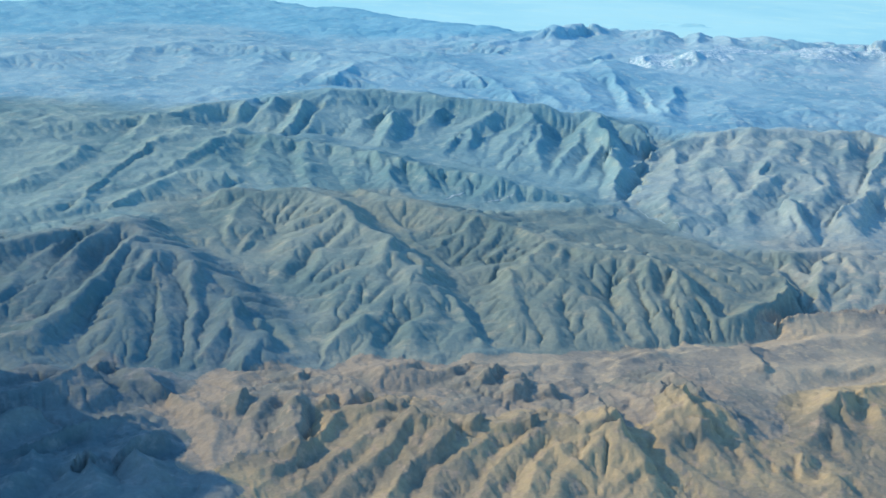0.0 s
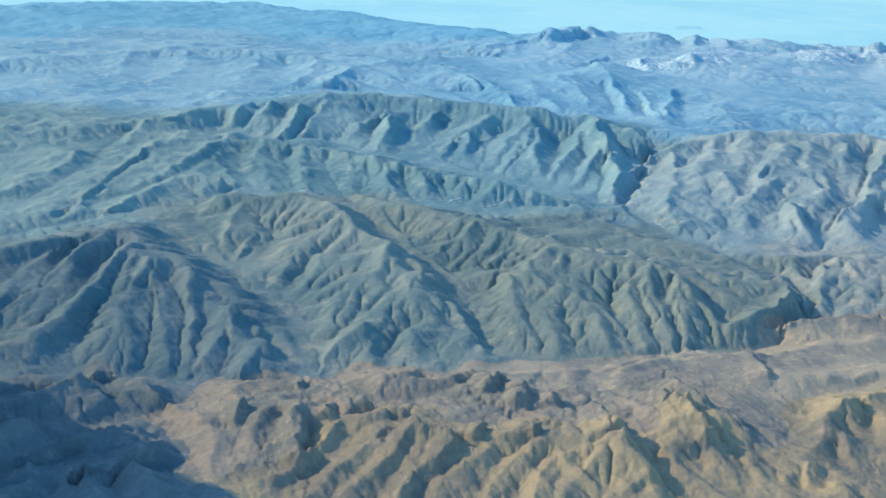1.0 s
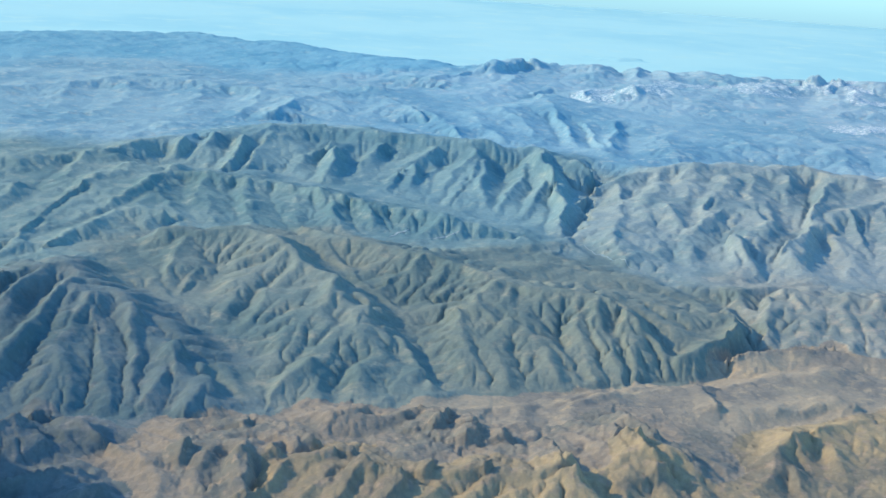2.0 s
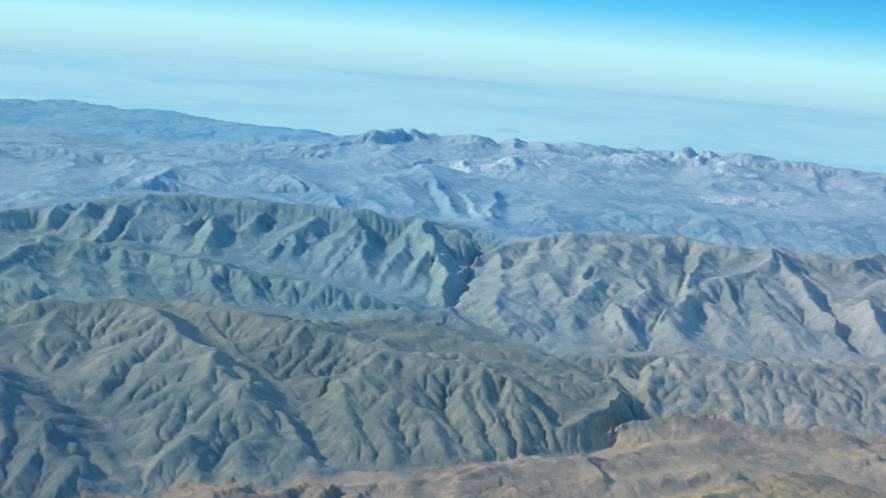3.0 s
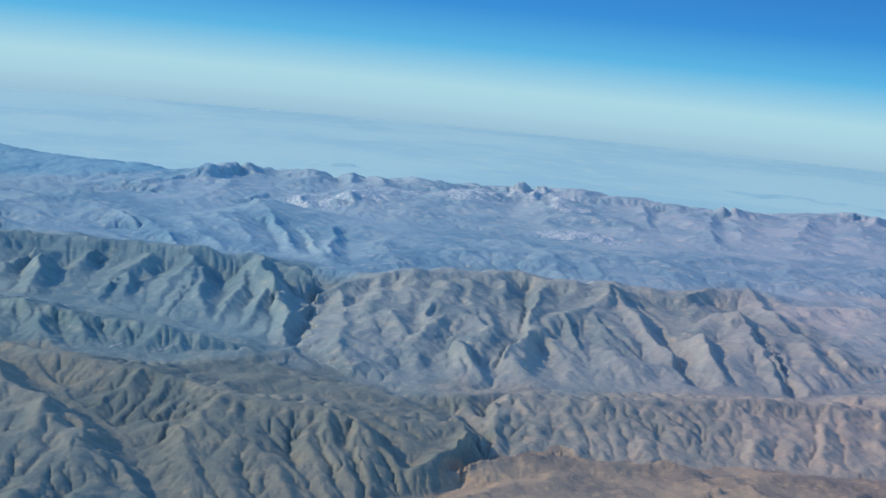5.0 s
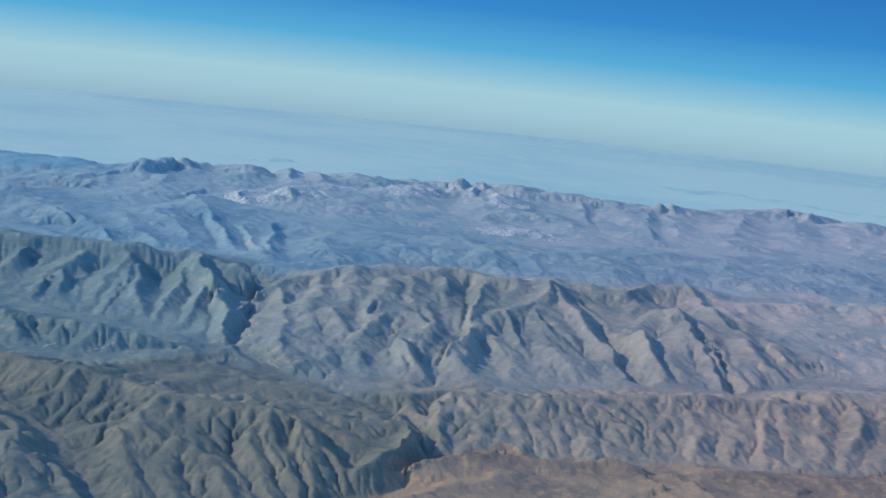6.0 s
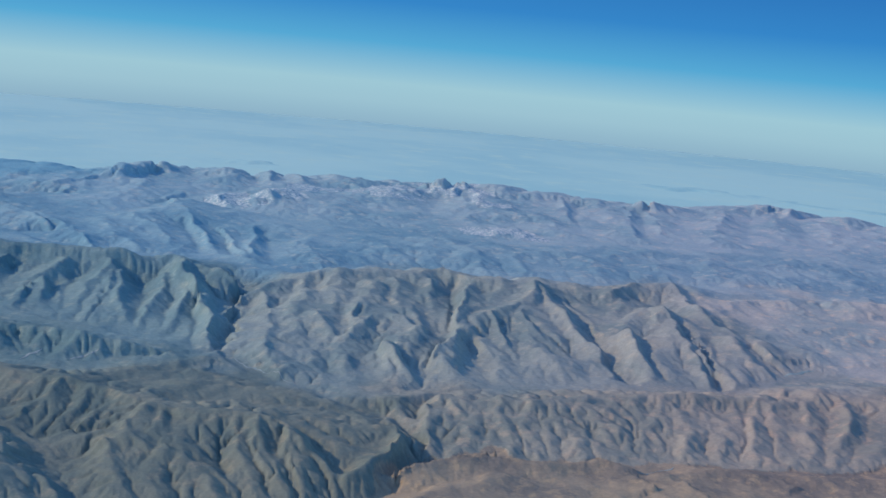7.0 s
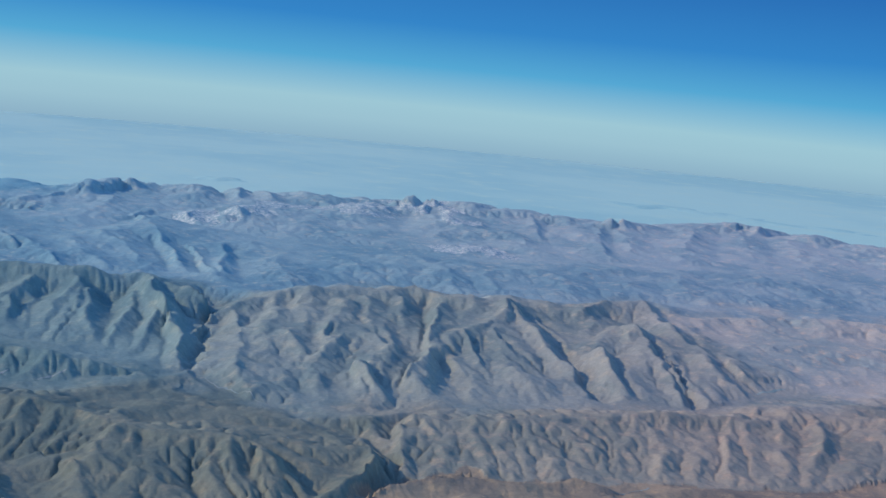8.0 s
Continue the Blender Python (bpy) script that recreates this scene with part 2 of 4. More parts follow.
# faceted ridge
ridge("faceted_ridge", (-196, 952, 18), (-170, 980, 19.8), (-138, 1012, 21.9), (-100, 1009, 23.9), (-84, 1033, 25))
ridge("faceted_ridge", (-84, 1033, 25), (-45, 1035, 25.2), (-17, 1034, 25.4), (12, 1017, 25.6), (45, 1009, 25.8), (73, 1000, 26))
ridge("faceted_ridge", (73, 1000, 26), (104, 990, 24.8), (132, 988, 23.8), (154, 951, 22.7), (168, 925, 22))
ridge("faceted_ridge", (-151, 977, 24), (-155, 963, 18), (-161, 958, 12))
ridge("faceted_ridge", (-129, 1000, 24), (-132, 971, 18.7), (-141, 951, 12))
ridge("faceted_ridge", (-106, 996, 24), (-107, 950, 18.5), (-113, 917, 13))
ridge("faceted_ridge", (-86, 1013, 24), (-95, 960, 17.2), (-96, 921, 13))
ridge("faceted_ridge", (-34, 996, 23), (-51, 968, 16.7), (-62, 931, 11))
ridge("faceted_ridge", (-29, 965, 22), (-35, 916, 14.7), (-40, 893, 10))
ridge("faceted_ridge", (10, 1001, 23), (-8, 962, 15.5), (-16, 922, 10))
ridge("faceted_ridge", (51, 987, 22), (21, 952, 14.3), (4, 911, 9))
ridge("faceted_ridge", (22, 933, 16), (15, 910, 12.5), (12, 881, 9))
ridge("faceted_ridge", (32, 944, 17), (29, 913, 12.9), (27, 877, 8))
ridge("faceted_ridge", (82, 983, 22), (61, 930, 15.1), (45, 856, 7))
ridge("faceted_ridge", (83, 975, 20), (71, 913, 15), (54, 854, 8))
ridge("faceted_ridge", (87, 966, 20), (78, 898, 14.3), (81, 842, 8))
ridge("faceted_ridge", (120, 952, 20), (99, 882, 13.2), (85, 827, 7))
ridge("faceted_ridge", (133, 941, 20), (114, 853, 12.1), (100, 814, 7))
ridge("faceted_ridge", (132, 968, 26), (131, 894, 20.1), (131, 828, 13.9), (125, 780, 9))
valley((183, 977, 10), (158, 878, 7.8), (140, 813, 6), (131, 784, 5))
valley((-140, 994, 18), (-146, 964, 13.9), (-151, 949, 11))
valley((-116, 1001, 18), (-117, 957, 14.4), (-124, 933, 11))
valley((-92, 995, 18), (-101, 949, 13.6), (-104, 921, 11))
valley((-70, 988, 18), (-76, 952, 14.3), (-83, 926, 11))
valley((-39, 993, 13), (-46, 926, 10.3), (-51, 901, 9))
valley((-12, 976, 13), (-18, 913, 10.4), (-24, 892, 9))
valley((13, 995, 14), (6, 926, 11.1), (1, 884, 9))
valley((21, 935, 11), (18, 893, 9.1), (15, 871, 8))
valley((40, 953, 11), (36, 897, 9.2), (33, 864, 8))
valley((53, 970, 13), (45, 909, 10.1), (37, 851, 7))
valley((71, 917, 12), (62, 877, 9.4), (54, 844, 7))
valley((103, 965, 12), (94, 893, 9.7), (82, 826, 7))
valley((116, 902, 11), (104, 848, 8.7), (95, 813, 7))
valley((131, 896, 11), (121, 830, 8.9), (112, 780, 7))
valley((-172, 942, 10), (-140, 935, 9.9), (-108, 919, 9.7), (-79, 934, 9.6), (-56, 908, 9.5), (-33, 888, 9.4), (-8, 878, 9.3), (16, 862, 9.2), (40, 837, 9.1), (62, 804, 9))
valley((61, 795, 11), (86, 775, 8.8), (107, 766, 7))
# hills behind
ridge("northwest_hills", (-181, 876, 18), (-152, 877, 18.2), (-126, 868, 18.4), (-92, 855, 18.6), (-60, 849, 18.8), (-31, 818, 19))
ridge("northwest_hills", (-31, 818, 19), (-7, 799, 17.4), (23, 793, 15.4), (49, 776, 13.6), (77, 763, 11.5), (99, 759, 10))
ridge("northwest_hills", (-31, 823, 17), (-25, 786, 13.8), (-17, 752, 10))
ridge("northwest_hills", (-7, 802, 16), (1, 779, 11.9), (3, 758, 9))
ridge("northwest_hills", (23, 796, 14), (27, 775, 11.5), (27, 751, 9))
ridge("northwest_hills", (56, 775, 12), (54, 762, 9.9), (57, 758, 8))
ridge("northwest_hills", (-51, 848, 17), (-53, 805, 13.7), (-46, 761, 10))
ridge("northwest_hills", (-85, 859, 17), (-87, 812, 14.3), (-75, 763, 11))
ridge("northwest_hills", (-118, 867, 17), (-117, 803, 14.6), (-99, 757, 12))
ridge("northwest_hills", (-148, 875, 17), (-141, 812, 15.2), (-121, 760, 13))
valley((-18, 807, 13), (-12, 780, 10.3), (-8, 756, 8))
valley((9, 809, 12), (12, 779, 9.8), (14, 756, 8))
valley((-42, 819, 13), (-37, 782, 11.3), (-27, 744, 9))
valley((-71, 854, 13), (-64, 797, 11.1), (-52, 754, 9))
valley((-98, 855, 13), (-92, 805, 11.6), (-81, 758, 10))
valley((-132, 863, 13), (-124, 804, 12.1), (-109, 759, 11))
valley((8, 753, 8), (-23, 739, 8.7), (-45, 745, 9.1), (-71, 762, 9.6), (-96, 759, 10.1), (-117, 759, 10.5), (-134, 729, 11))
ridge("northwest_hills", (-143, 882, 20), (-160, 809, 18), (-171, 758, 16.4), (-189, 731, 14.8), (-203, 693, 13))
ridge("northwest_hills", (-188, 855, 19), (-195, 801, 18), (-201, 745, 16.8), (-200, 683, 15.7), (-220, 654, 14))
ridge("northwest_hills", (-232, 813, 19), (-233, 764, 17.5), (-242, 724, 15.5), (-257, 689, 13))
ridge("northwest_hills", (-213, 912, 20), (-213, 860, 17.6), (-205, 795, 15))
ridge("northwest_hills", (-319, 820, 20), (-285, 859, 20), (-254, 890, 20), (-213, 912, 20), (-194, 941, 20))
ridge("northwest_hills", (-127, 753, 18), (-155, 765, 16.8), (-166, 722, 15.6), (-181, 672, 14))
valley((-129, 740, 12), (-138, 701, 11.9), (-161, 697, 11.7), (-186, 668, 11.5), (-211, 645, 11.3), (-237, 616, 11))
valley((-154, 801, 14), (-166, 752, 13.3), (-183, 719, 12.6), (-192, 690, 12))
valley((-191, 816, 15), (-196, 778, 14.4), (-198, 713, 13.3), (-206, 662, 12))
valley((-217, 810, 15), (-222, 761, 14.2), (-230, 718, 13.3), (-247, 679, 12))
valley((-224, 902, 15), (-224, 846, 13.7), (-221, 813, 13))
valley((-266, 798, 15), (-267, 756, 13.9), (-282, 722, 12))
# shaded hills
ridge("shaded_hills", (-164, 418, 8), (-148, 425, 8.5), (-138, 432, 8.8), (-132, 445, 9))
ridge("shaded_hills", (-131, 451, 8), (-126, 460, 8), (-113, 451, 8), (-99, 438, 8))
ridge("shaded_hills", (-144, 374, 9), (-135, 378, 9), (-130, 383, 9), (-122, 395, 9), (-111, 405, 9), (-104, 409, 9))
ridge("shaded_hills", (-106, 373, 9), (-99, 386, 8.5), (-94, 394, 8.2), (-90, 399, 8))
ridge("shaded_hills", (-91, 346, 9), (-85, 355, 8.7), (-77, 359, 8.3), (-70, 362, 8))
ridge("shaded_hills", (-154, 390, 10), (-145, 399, 9.5), (-138, 407, 9))
ridge("shaded_hills", (-115, 369, 10), (-111, 376, 9.7), (-101, 358, 9.3), (-96, 344, 9))
ridge("shaded_hills", (-96, 377, 10), (-88, 366, 9.5), (-82, 356, 9))
ridge("shaded_hills", (-130, 353, 10), (-126, 364, 8.8), (-130, 377, 8))
valley((-163, 415, 5), (-133, 409, 4.7), (-112, 408, 4.4), (-101, 415, 4.3), (-97, 435, 4.1), (-91, 449, 4))
valley((-72, 354, 6), (-70, 370, 5.5), (-79, 391, 4.9), (-89, 408, 4.3), (-95, 420, 4))
valley((-121, 349, 6), (-118, 367, 5.6), (-107, 375, 5.1), (-98, 382, 4.7), (-88, 389, 4.3), (-80, 393, 4))
valley((-144, 367, 6), (-137, 375, 5.7), (-127, 383, 5.3), (-118, 394, 5))
valley((-169, 435, 5), (-153, 445, 4.5), (-139, 450, 4.2), (-132, 454, 4))
# grey foothills
ridge("grey_foothills", (-68, 431, 8), (-58, 429, 8), (-45, 429, 8))
ridge("grey_foothills", (-44, 424, 10), (-45, 414, 8.1), (-44, 402, 6))
ridge("grey_foothills", (-66, 425, 10), (-68, 419, 8), (-70, 413, 6))
ridge("grey_foothills", (-56, 424, 10), (-57, 414, 8.5), (-60, 407, 7))
valley((-40, 419, 7), (-38, 405, 5.9), (-38, 393, 5))
valley((-51, 419, 6), (-51, 409, 5.7), (-55, 396, 5))
valley((-69, 375, 6), (-69, 388, 5.8), (-61, 397, 5.4), (-49, 392, 5))
ridge("grey_foothills", (-55, 397, 9), (-48, 399, 7.9), (-41, 396, 7))
ridge("grey_foothills", (-96, 436, 7), (-84, 422, 7), (-72, 404, 7), (-72, 386, 7))
ridge("grey_foothills", (-55, 439, 8), (-42, 444, 7.5), (-33, 440, 7.2), (-28, 428, 7))
valley((-35, 436, 5), (-31, 428, 5), (-23, 426, 5))
ridge("grey_foothills", (-72, 453, 7), (-64, 457, 7), (-52, 454, 7))
ridge("grey_foothills", (-14, 464, 8), (-3, 462, 8), (11, 465, 8), (23, 471, 8))
ridge("grey_foothills", (19, 432, 8), (26, 445, 7), (34, 449, 6))
valley((-11, 451, 5), (2, 453, 5), (16, 463, 5), (23, 468, 5))
# foothills
ridge("foothills", (-34, 422, 9), (-23, 420, 9.4), (-13, 423, 9.8), (-6, 428, 10))
ridge("foothills", (-32, 418, 10), (-34, 403, 9.2), (-37, 391, 8.5), (-44, 383, 7.6), (-58, 376, 6))
valley((-28, 415, 7.8), (-30, 400, 6.7), (-36, 385, 5.3), (-43, 378, 4))
ridge("foothills", (-13, 412, 10), (-21, 396, 8.7), (-28, 383, 7.6), (-36, 370, 6.3), (-44, 358, 5))
valley((-9, 410, 7.8), (-18, 392, 6.5), (-24, 380, 5.6), (-34, 363, 4))
ridge("foothills", (-3, 407, 10), (-9, 394, 8.8), (-17, 384, 7.7), (-27, 368, 5.8), (-30, 358, 5))
valley((-1, 403, 6.8), (-6, 389, 5.6), (-10, 382, 4.8), (-18, 364, 3))
ridge("foothills", (12, 394, 10), (1, 385, 8), (-5, 373, 6.5), (-10, 360, 5))
valley((14, 392, 6.8), (5, 382, 5.1), (2, 374, 4.1), (-1, 364, 3))
ridge("foothills", (25, 403, 10), (19, 393, 8.7), (10, 383, 7.1), (6, 362, 5))
valley((29, 400, 6.8), (23, 387, 5.8), (16, 365, 4))
ridge("foothills", (44, 404, 10), (31, 394, 8.4), (24, 378, 7.2), (20, 361, 6))
valley((40, 389, 6.8), (35, 380, 5.6), (29, 366, 4))
ridge("foothills", (71, 408, 11), (59, 400, 9.9), (47, 395, 8.8), (40, 379, 7.9), (37, 361, 7))
ridge("foothills", (64, 396, 10), (52, 381, 7.8), (46, 364, 6))
valley((63, 384, 6.8), (59, 369, 4))
ridge("foothills", (71, 406, 11), (70, 397, 10.1), (76, 392, 8.9), (79, 379, 7.4), (80, 367, 6))
valley((81, 400, 6.8), (87, 385, 4.7), (91, 374, 3))
ridge("foothills", (82, 416, 9), (96, 423, 9), (107, 427, 9))
ridge("foothills", (94, 413, 9), (105, 407, 7.1), (112, 391, 5))
valley((99, 397, 5.8), (105, 387, 5), (116, 381, 4))
ridge("foothills", (105, 412, 9), (109, 405, 7.3), (113, 392, 5))
valley((115, 412, 5.8), (117, 397, 4))
ridge("foothills", (119, 406, 8), (121, 395, 6.4), (124, 388, 5))
valley((128, 411, 5), (129, 397, 4))
ridge("foothills", (129, 400, 8), (130, 392, 5))
valley((137, 405, 5), (136, 392, 4))
ridge("foothills", (139, 405, 8), (138, 393, 5))
valley((147, 406, 5), (143, 391, 4))
ridge("foothills", (145, 390, 8), (149, 387, 7), (151, 381, 6))
valley((155, 394, 5), (154, 381, 4))
ridge("foothills", (169, 454, 11), (159, 436, 9.3), (148, 421, 7.6), (139, 410, 6))
ridge("foothills", (170, 454, 11), (170, 442, 7.7), (172, 437, 6))
valley((180, 463, 6.8), (176, 439, 5))
ridge("foothills", (162, 429, 8), (160, 412, 5))
valley((171, 429, 5), (164, 410, 4))
ridge("foothills", (170, 454, 11), (187, 467, 11), (209, 475, 11))
ridge("foothills", (183, 448, 9), (182, 432, 6.9), (179, 416, 5))
ridge("foothills", (-6, 423, 10), (1, 417, 9.7), (8, 411, 9.3), (14, 409, 9))
ridge("foothills", (21, 411, 10), (29, 409, 10), (37, 411, 10), (44, 411, 10))
ridge("foothills", (42, 411, 10), (50, 408, 10.3), (60, 406, 10.6), (71, 408, 11))
ridge("grey_foothills", (-35, 465, 6), (-15, 470, 6.2), (2, 471, 6.3), (20, 471, 6.5))
ridge("tan_bench", (23, 475, 5), (35, 479, 5), (50, 485, 5), (70, 492, 5), (88, 501, 5), (106, 508, 5), (123, 517, 5))
ridge("grey_foothills", (68, 437, 8), (79, 427, 7.4), (87, 421, 7))
ridge("grey_foothills", (102, 458, 8), (110, 454, 7.8), (121, 442, 7.4), (132, 432, 7))
ridge("grey_foothills", (29, 449, 8), (44, 446, 7.5), (62, 450, 7))
ridge("grey_foothills", (101, 478, 7), (115, 476, 7), (126, 463, 7))
# bench
ridge("tan_bench", (173, 558, 6), (188, 564, 6.3), (206, 571, 6.6), (231, 577, 7))
ridge("tan_bench", (89, 491, 6), (110, 502, 6), (138, 516, 6), (166, 525, 6), (194, 532, 6), (225, 544, 6))
ridge("tan_bench", (138, 482, 7), (157, 491, 7), (176, 490, 7), (198, 496, 7))
valley((-36, 480, 4), (-15, 482, 3.8), (2, 484, 3.6), (21, 484, 3.5), (35, 489, 3.3), (51, 497, 3.2), (71, 505, 3))
valley((71, 505, 3), (90, 515, 2.4), (109, 524, 1.9), (127, 534, 1.4), (140, 535, 1))
valley((92, 463, 5), (101, 479, 5), (135, 499, 5), (167, 509, 5), (206, 519, 5))
valley((137, 426, 5), (152, 454, 5), (161, 472, 5), (196, 491, 5))
# north massif
ridge("north_massif", (146, 854, 13), (168, 904, 15.3), (194, 928, 17.9), (223, 939, 21), (251, 943, 24))
ridge("north_massif", (251, 943, 24), (280, 948, 24), (307, 944, 24), (340, 955, 24), (356, 932, 24), (376, 923, 24))
valley((147, 845, 12), (150, 819, 10.7), (143, 792, 9.7), (128, 768, 8))
ridge("north_massif", (184, 902, 16), (171, 824, 13.3), (154, 761, 10.6), (155, 719, 8))
ridge("north_massif", (220, 926, 20), (198, 847, 16.1), (189, 795, 12.9), (176, 740, 9))
valley((209, 792, 12), (193, 764, 9.9), (183, 731, 7.9), (173, 710, 6.4), (165, 694, 5))
valley((206, 831, 18), (205, 804, 15.4), (208, 788, 13))
valley((238, 850, 20), (222, 805, 15.3), (210, 790, 12))
ridge("north_massif", (247, 932, 23), (233, 865, 18.6), (215, 804, 14))
ridge("north_massif", (270, 912, 24), (247, 866, 19.7), (231, 824, 16))
valley((263, 846, 18), (250, 838, 17.5), (232, 811, 17))
ridge("north_massif", (231, 819, 17), (212, 779, 13.4), (198, 758, 10.5), (187, 722, 7))
ridge("north_massif", (259, 825, 18), (243, 816, 15), (231, 771, 11.8), (212, 730, 8))
valley((255, 825, 16), (252, 797, 14.8), (248, 777, 14))
ridge("north_massif", (291, 926, 23), (272, 858, 18.8), (271, 830, 16))
valley((306, 918, 20), (280, 848, 17.7), (272, 809, 16))
ridge("north_massif", (321, 933, 23), (296, 857, 17.2), (279, 801, 12))
valley((345, 937, 18), (310, 845, 14.6), (283, 790, 11.9), (263, 757, 9.7), (243, 720, 7.1), (228, 691, 5))
ridge("north_massif", (232, 755, 15), (228, 722, 10.8), (230, 707, 8))
ridge("north_massif", (262, 792, 16), (248, 762, 12.2), (237, 730, 8))
valley((227, 736, 10), (221, 706, 7.8), (213, 683, 6))
ridge("north_massif", (201, 747, 10), (199, 726, 8.4), (197, 709, 7))
valley((210, 741, 8), (202, 715, 7.1), (197, 689, 6))
ridge("north_massif", (348, 914, 23), (316, 847, 19.6), (296, 805, 17))
valley((364, 913, 19), (338, 856, 17.9), (298, 804, 16))
ridge("north_massif", (254, 735, 13), (277, 770, 14.6), (304, 809, 16.5), (333, 837, 18.4), (358, 850, 20.3), (386, 880, 21.9), (413, 924, 23))
ridge("north_massif", (335, 836, 19), (327, 789, 13.3), (320, 760, 10))
valley((338, 821, 14), (326, 769, 10.4), (315, 735, 8))
ridge("north_massif", (369, 858, 20), (352, 788, 14.7), (359, 754, 9))
valley((364, 824, 16), (360, 785, 12.4), (363, 753, 8))
ridge("north_massif", (413, 924, 23), (397, 855, 19), (386, 796, 14.7), (379, 752, 10.9), (368, 707, 7))
valley((424, 899, 17), (415, 842, 13.3), (401, 787, 9.8), (386, 744, 7.2), (377, 707, 4))
ridge("north_massif", (307, 786, 12), (300, 739, 8.9), (291, 707, 7))
ridge("north_massif", (340, 756, 12), (335, 724, 9.1), (330, 699, 7))
valley((298, 782, 9), (291, 744, 7.6), (282, 704, 6))
valley((320, 738, 9), (316, 712, 7.1), (313, 697, 6))
ridge("north_massif", (418, 799, 14), (444, 828, 15.7), (479, 857, 18.1), (477, 826, 20))
ridge("north_massif", (477, 826, 20), (457, 768, 14.9), (441, 721, 10.1), (428, 685, 6))
valley((485, 820, 15), (467, 768, 11), (453, 728, 7.4), (436, 689, 4))
ridge("north_massif", (423, 784, 17), (402, 733, 12.1), (398, 707, 8))
valley((439, 792, 13), (412, 735, 9.5), (405, 699, 6))
ridge("north_massif", (472, 781, 16), (449, 726, 11.8), (447, 699, 8))
valley((488, 784, 13), (463, 732, 10.3), (455, 695, 7))
ridge("north_massif", (494, 773, 16), (488, 731, 11.2), (489, 704, 7))
valley((518, 788, 13), (504, 738, 9.3), (508, 715, 6))
ridge("north_massif", (514, 764, 15), (509, 734, 10.5), (515, 721, 7))
valley((178, 679, 6), (205, 678, 6), (234, 682, 6), (260, 687, 6), (288, 692, 6), (324, 687, 6), (360, 682, 6), (396, 681, 6))
valley((396, 681, 6), (427, 678, 6), (465, 689, 6), (500, 701, 6), (544, 710, 6), (614, 723, 6))
ridge("north_massif", (426, 942, 21), (448, 923, 20.7), (471, 908, 20.5), (519, 936, 20.2), (549, 940, 20))
ridge("north_massif", (549, 940, 20), (530, 872, 17.8), (514, 810, 15.3), (509, 784, 14))
valley((571, 961, 16), (553, 895, 14.2), (534, 827, 12.2), (535, 807, 11))
ridge("north_massif", (479, 911, 18), (463, 872, 15.8), (443, 841, 14))
valley((429, 894, 15), (427, 850, 13.8), (412, 808, 13))
valley((502, 914, 14), (507, 895, 13.6), (506, 857, 13))
# low hills
ridge("low_hills", (220, 651, 9), (237, 663, 9.4), (252, 666, 9.7), (273, 658, 10.4), (298, 650, 11.1), (334, 650, 12))
ridge("low_hills", (334, 650, 12), (359, 647, 12), (397, 646, 12), (429, 634, 12), (478, 643, 12), (511, 626, 12), (544, 618, 12))
ridge("low_hills", (235, 655, 11), (230, 612, 6.8), (222, 583, 4))
ridge("low_hills", (264, 654, 11), (251, 609, 7.2), (240, 577, 4))
ridge("low_hills", (281, 651, 11), (262, 602, 6.7), (252, 576, 4))
ridge("low_hills", (301, 650, 11), (288, 606, 7.4), (275, 570, 4))
ridge("low_hills", (331, 652, 11), (313, 609, 7.5), (297, 571, 4))
ridge("low_hills", (361, 649, 11), (340, 604, 7), (326, 574, 4))
ridge("low_hills", (402, 646, 11), (381, 601, 7.6), (357, 559, 4))
ridge("low_hills", (424, 637, 11), (387, 580, 7.2), (371, 553, 5))
ridge("low_hills", (463, 640, 11), (427, 585, 7.7), (402, 547, 5))
ridge("low_hills", (494, 636, 11), (452, 583, 7.9), (415, 547, 5))
ridge("low_hills", (380, 649, 11), (356, 600, 7.7), (338, 565, 5))
valley((247, 637, 8), (237, 599, 5), (232, 577, 3))
valley((261, 626, 8), (252, 590, 4.6), (247, 574, 3))
valley((274, 620, 8), (259, 576, 3))
valley((303, 623, 8), (288, 582, 4.4), (284, 569, 3))
valley((340, 645, 9), (334, 619, 7.1), (320, 587, 4.9), (302, 567, 3))
valley((331, 604, 7), (313, 564, 3))
valley((348, 603, 7), (332, 568, 3))
valley((376, 611, 7), (346, 561, 3))
valley((410, 627, 8), (387, 586, 5.2), (365, 559, 3))
valley((418, 616, 8), (400, 578, 5), (385, 554, 3))
valley((470, 624, 8), (436, 581, 5.5), (407, 546, 3))
valley((498, 622, 8), (457, 574, 5.7), (430, 553, 4), (414, 540, 3))
valley((195, 572, 3), (223, 577, 3), (251, 570, 3), (277, 564, 3), (300, 565, 3), (302, 550, 3))
valley((302, 550, 3), (330, 564, 3), (344, 554, 3), (371, 548, 3), (396, 544, 3), (415, 535, 3), (447, 530, 3))
valley((252, 684, 7), (235, 674, 4.9), (222, 663, 3.5), (209, 643, 2))
ridge("low_hills", (220, 651, 9), (211, 622, 7.1), (200, 593, 5))
ridge("low_hills", (237, 664, 9), (225, 623, 6.7), (207, 582, 4))
valley((232, 636, 7), (225, 609, 5), (214, 582, 3))
# tan bench, farther end
ridge("tan_bench", (172, 557, 7), (198, 566, 7), (222, 567, 7), (244, 556, 7), (279, 556, 7), (290, 545, 7))
ridge("tan_bench", (300, 537, 6), (334, 540, 6), (366, 528, 6), (402, 520, 6), (432, 513, 6))
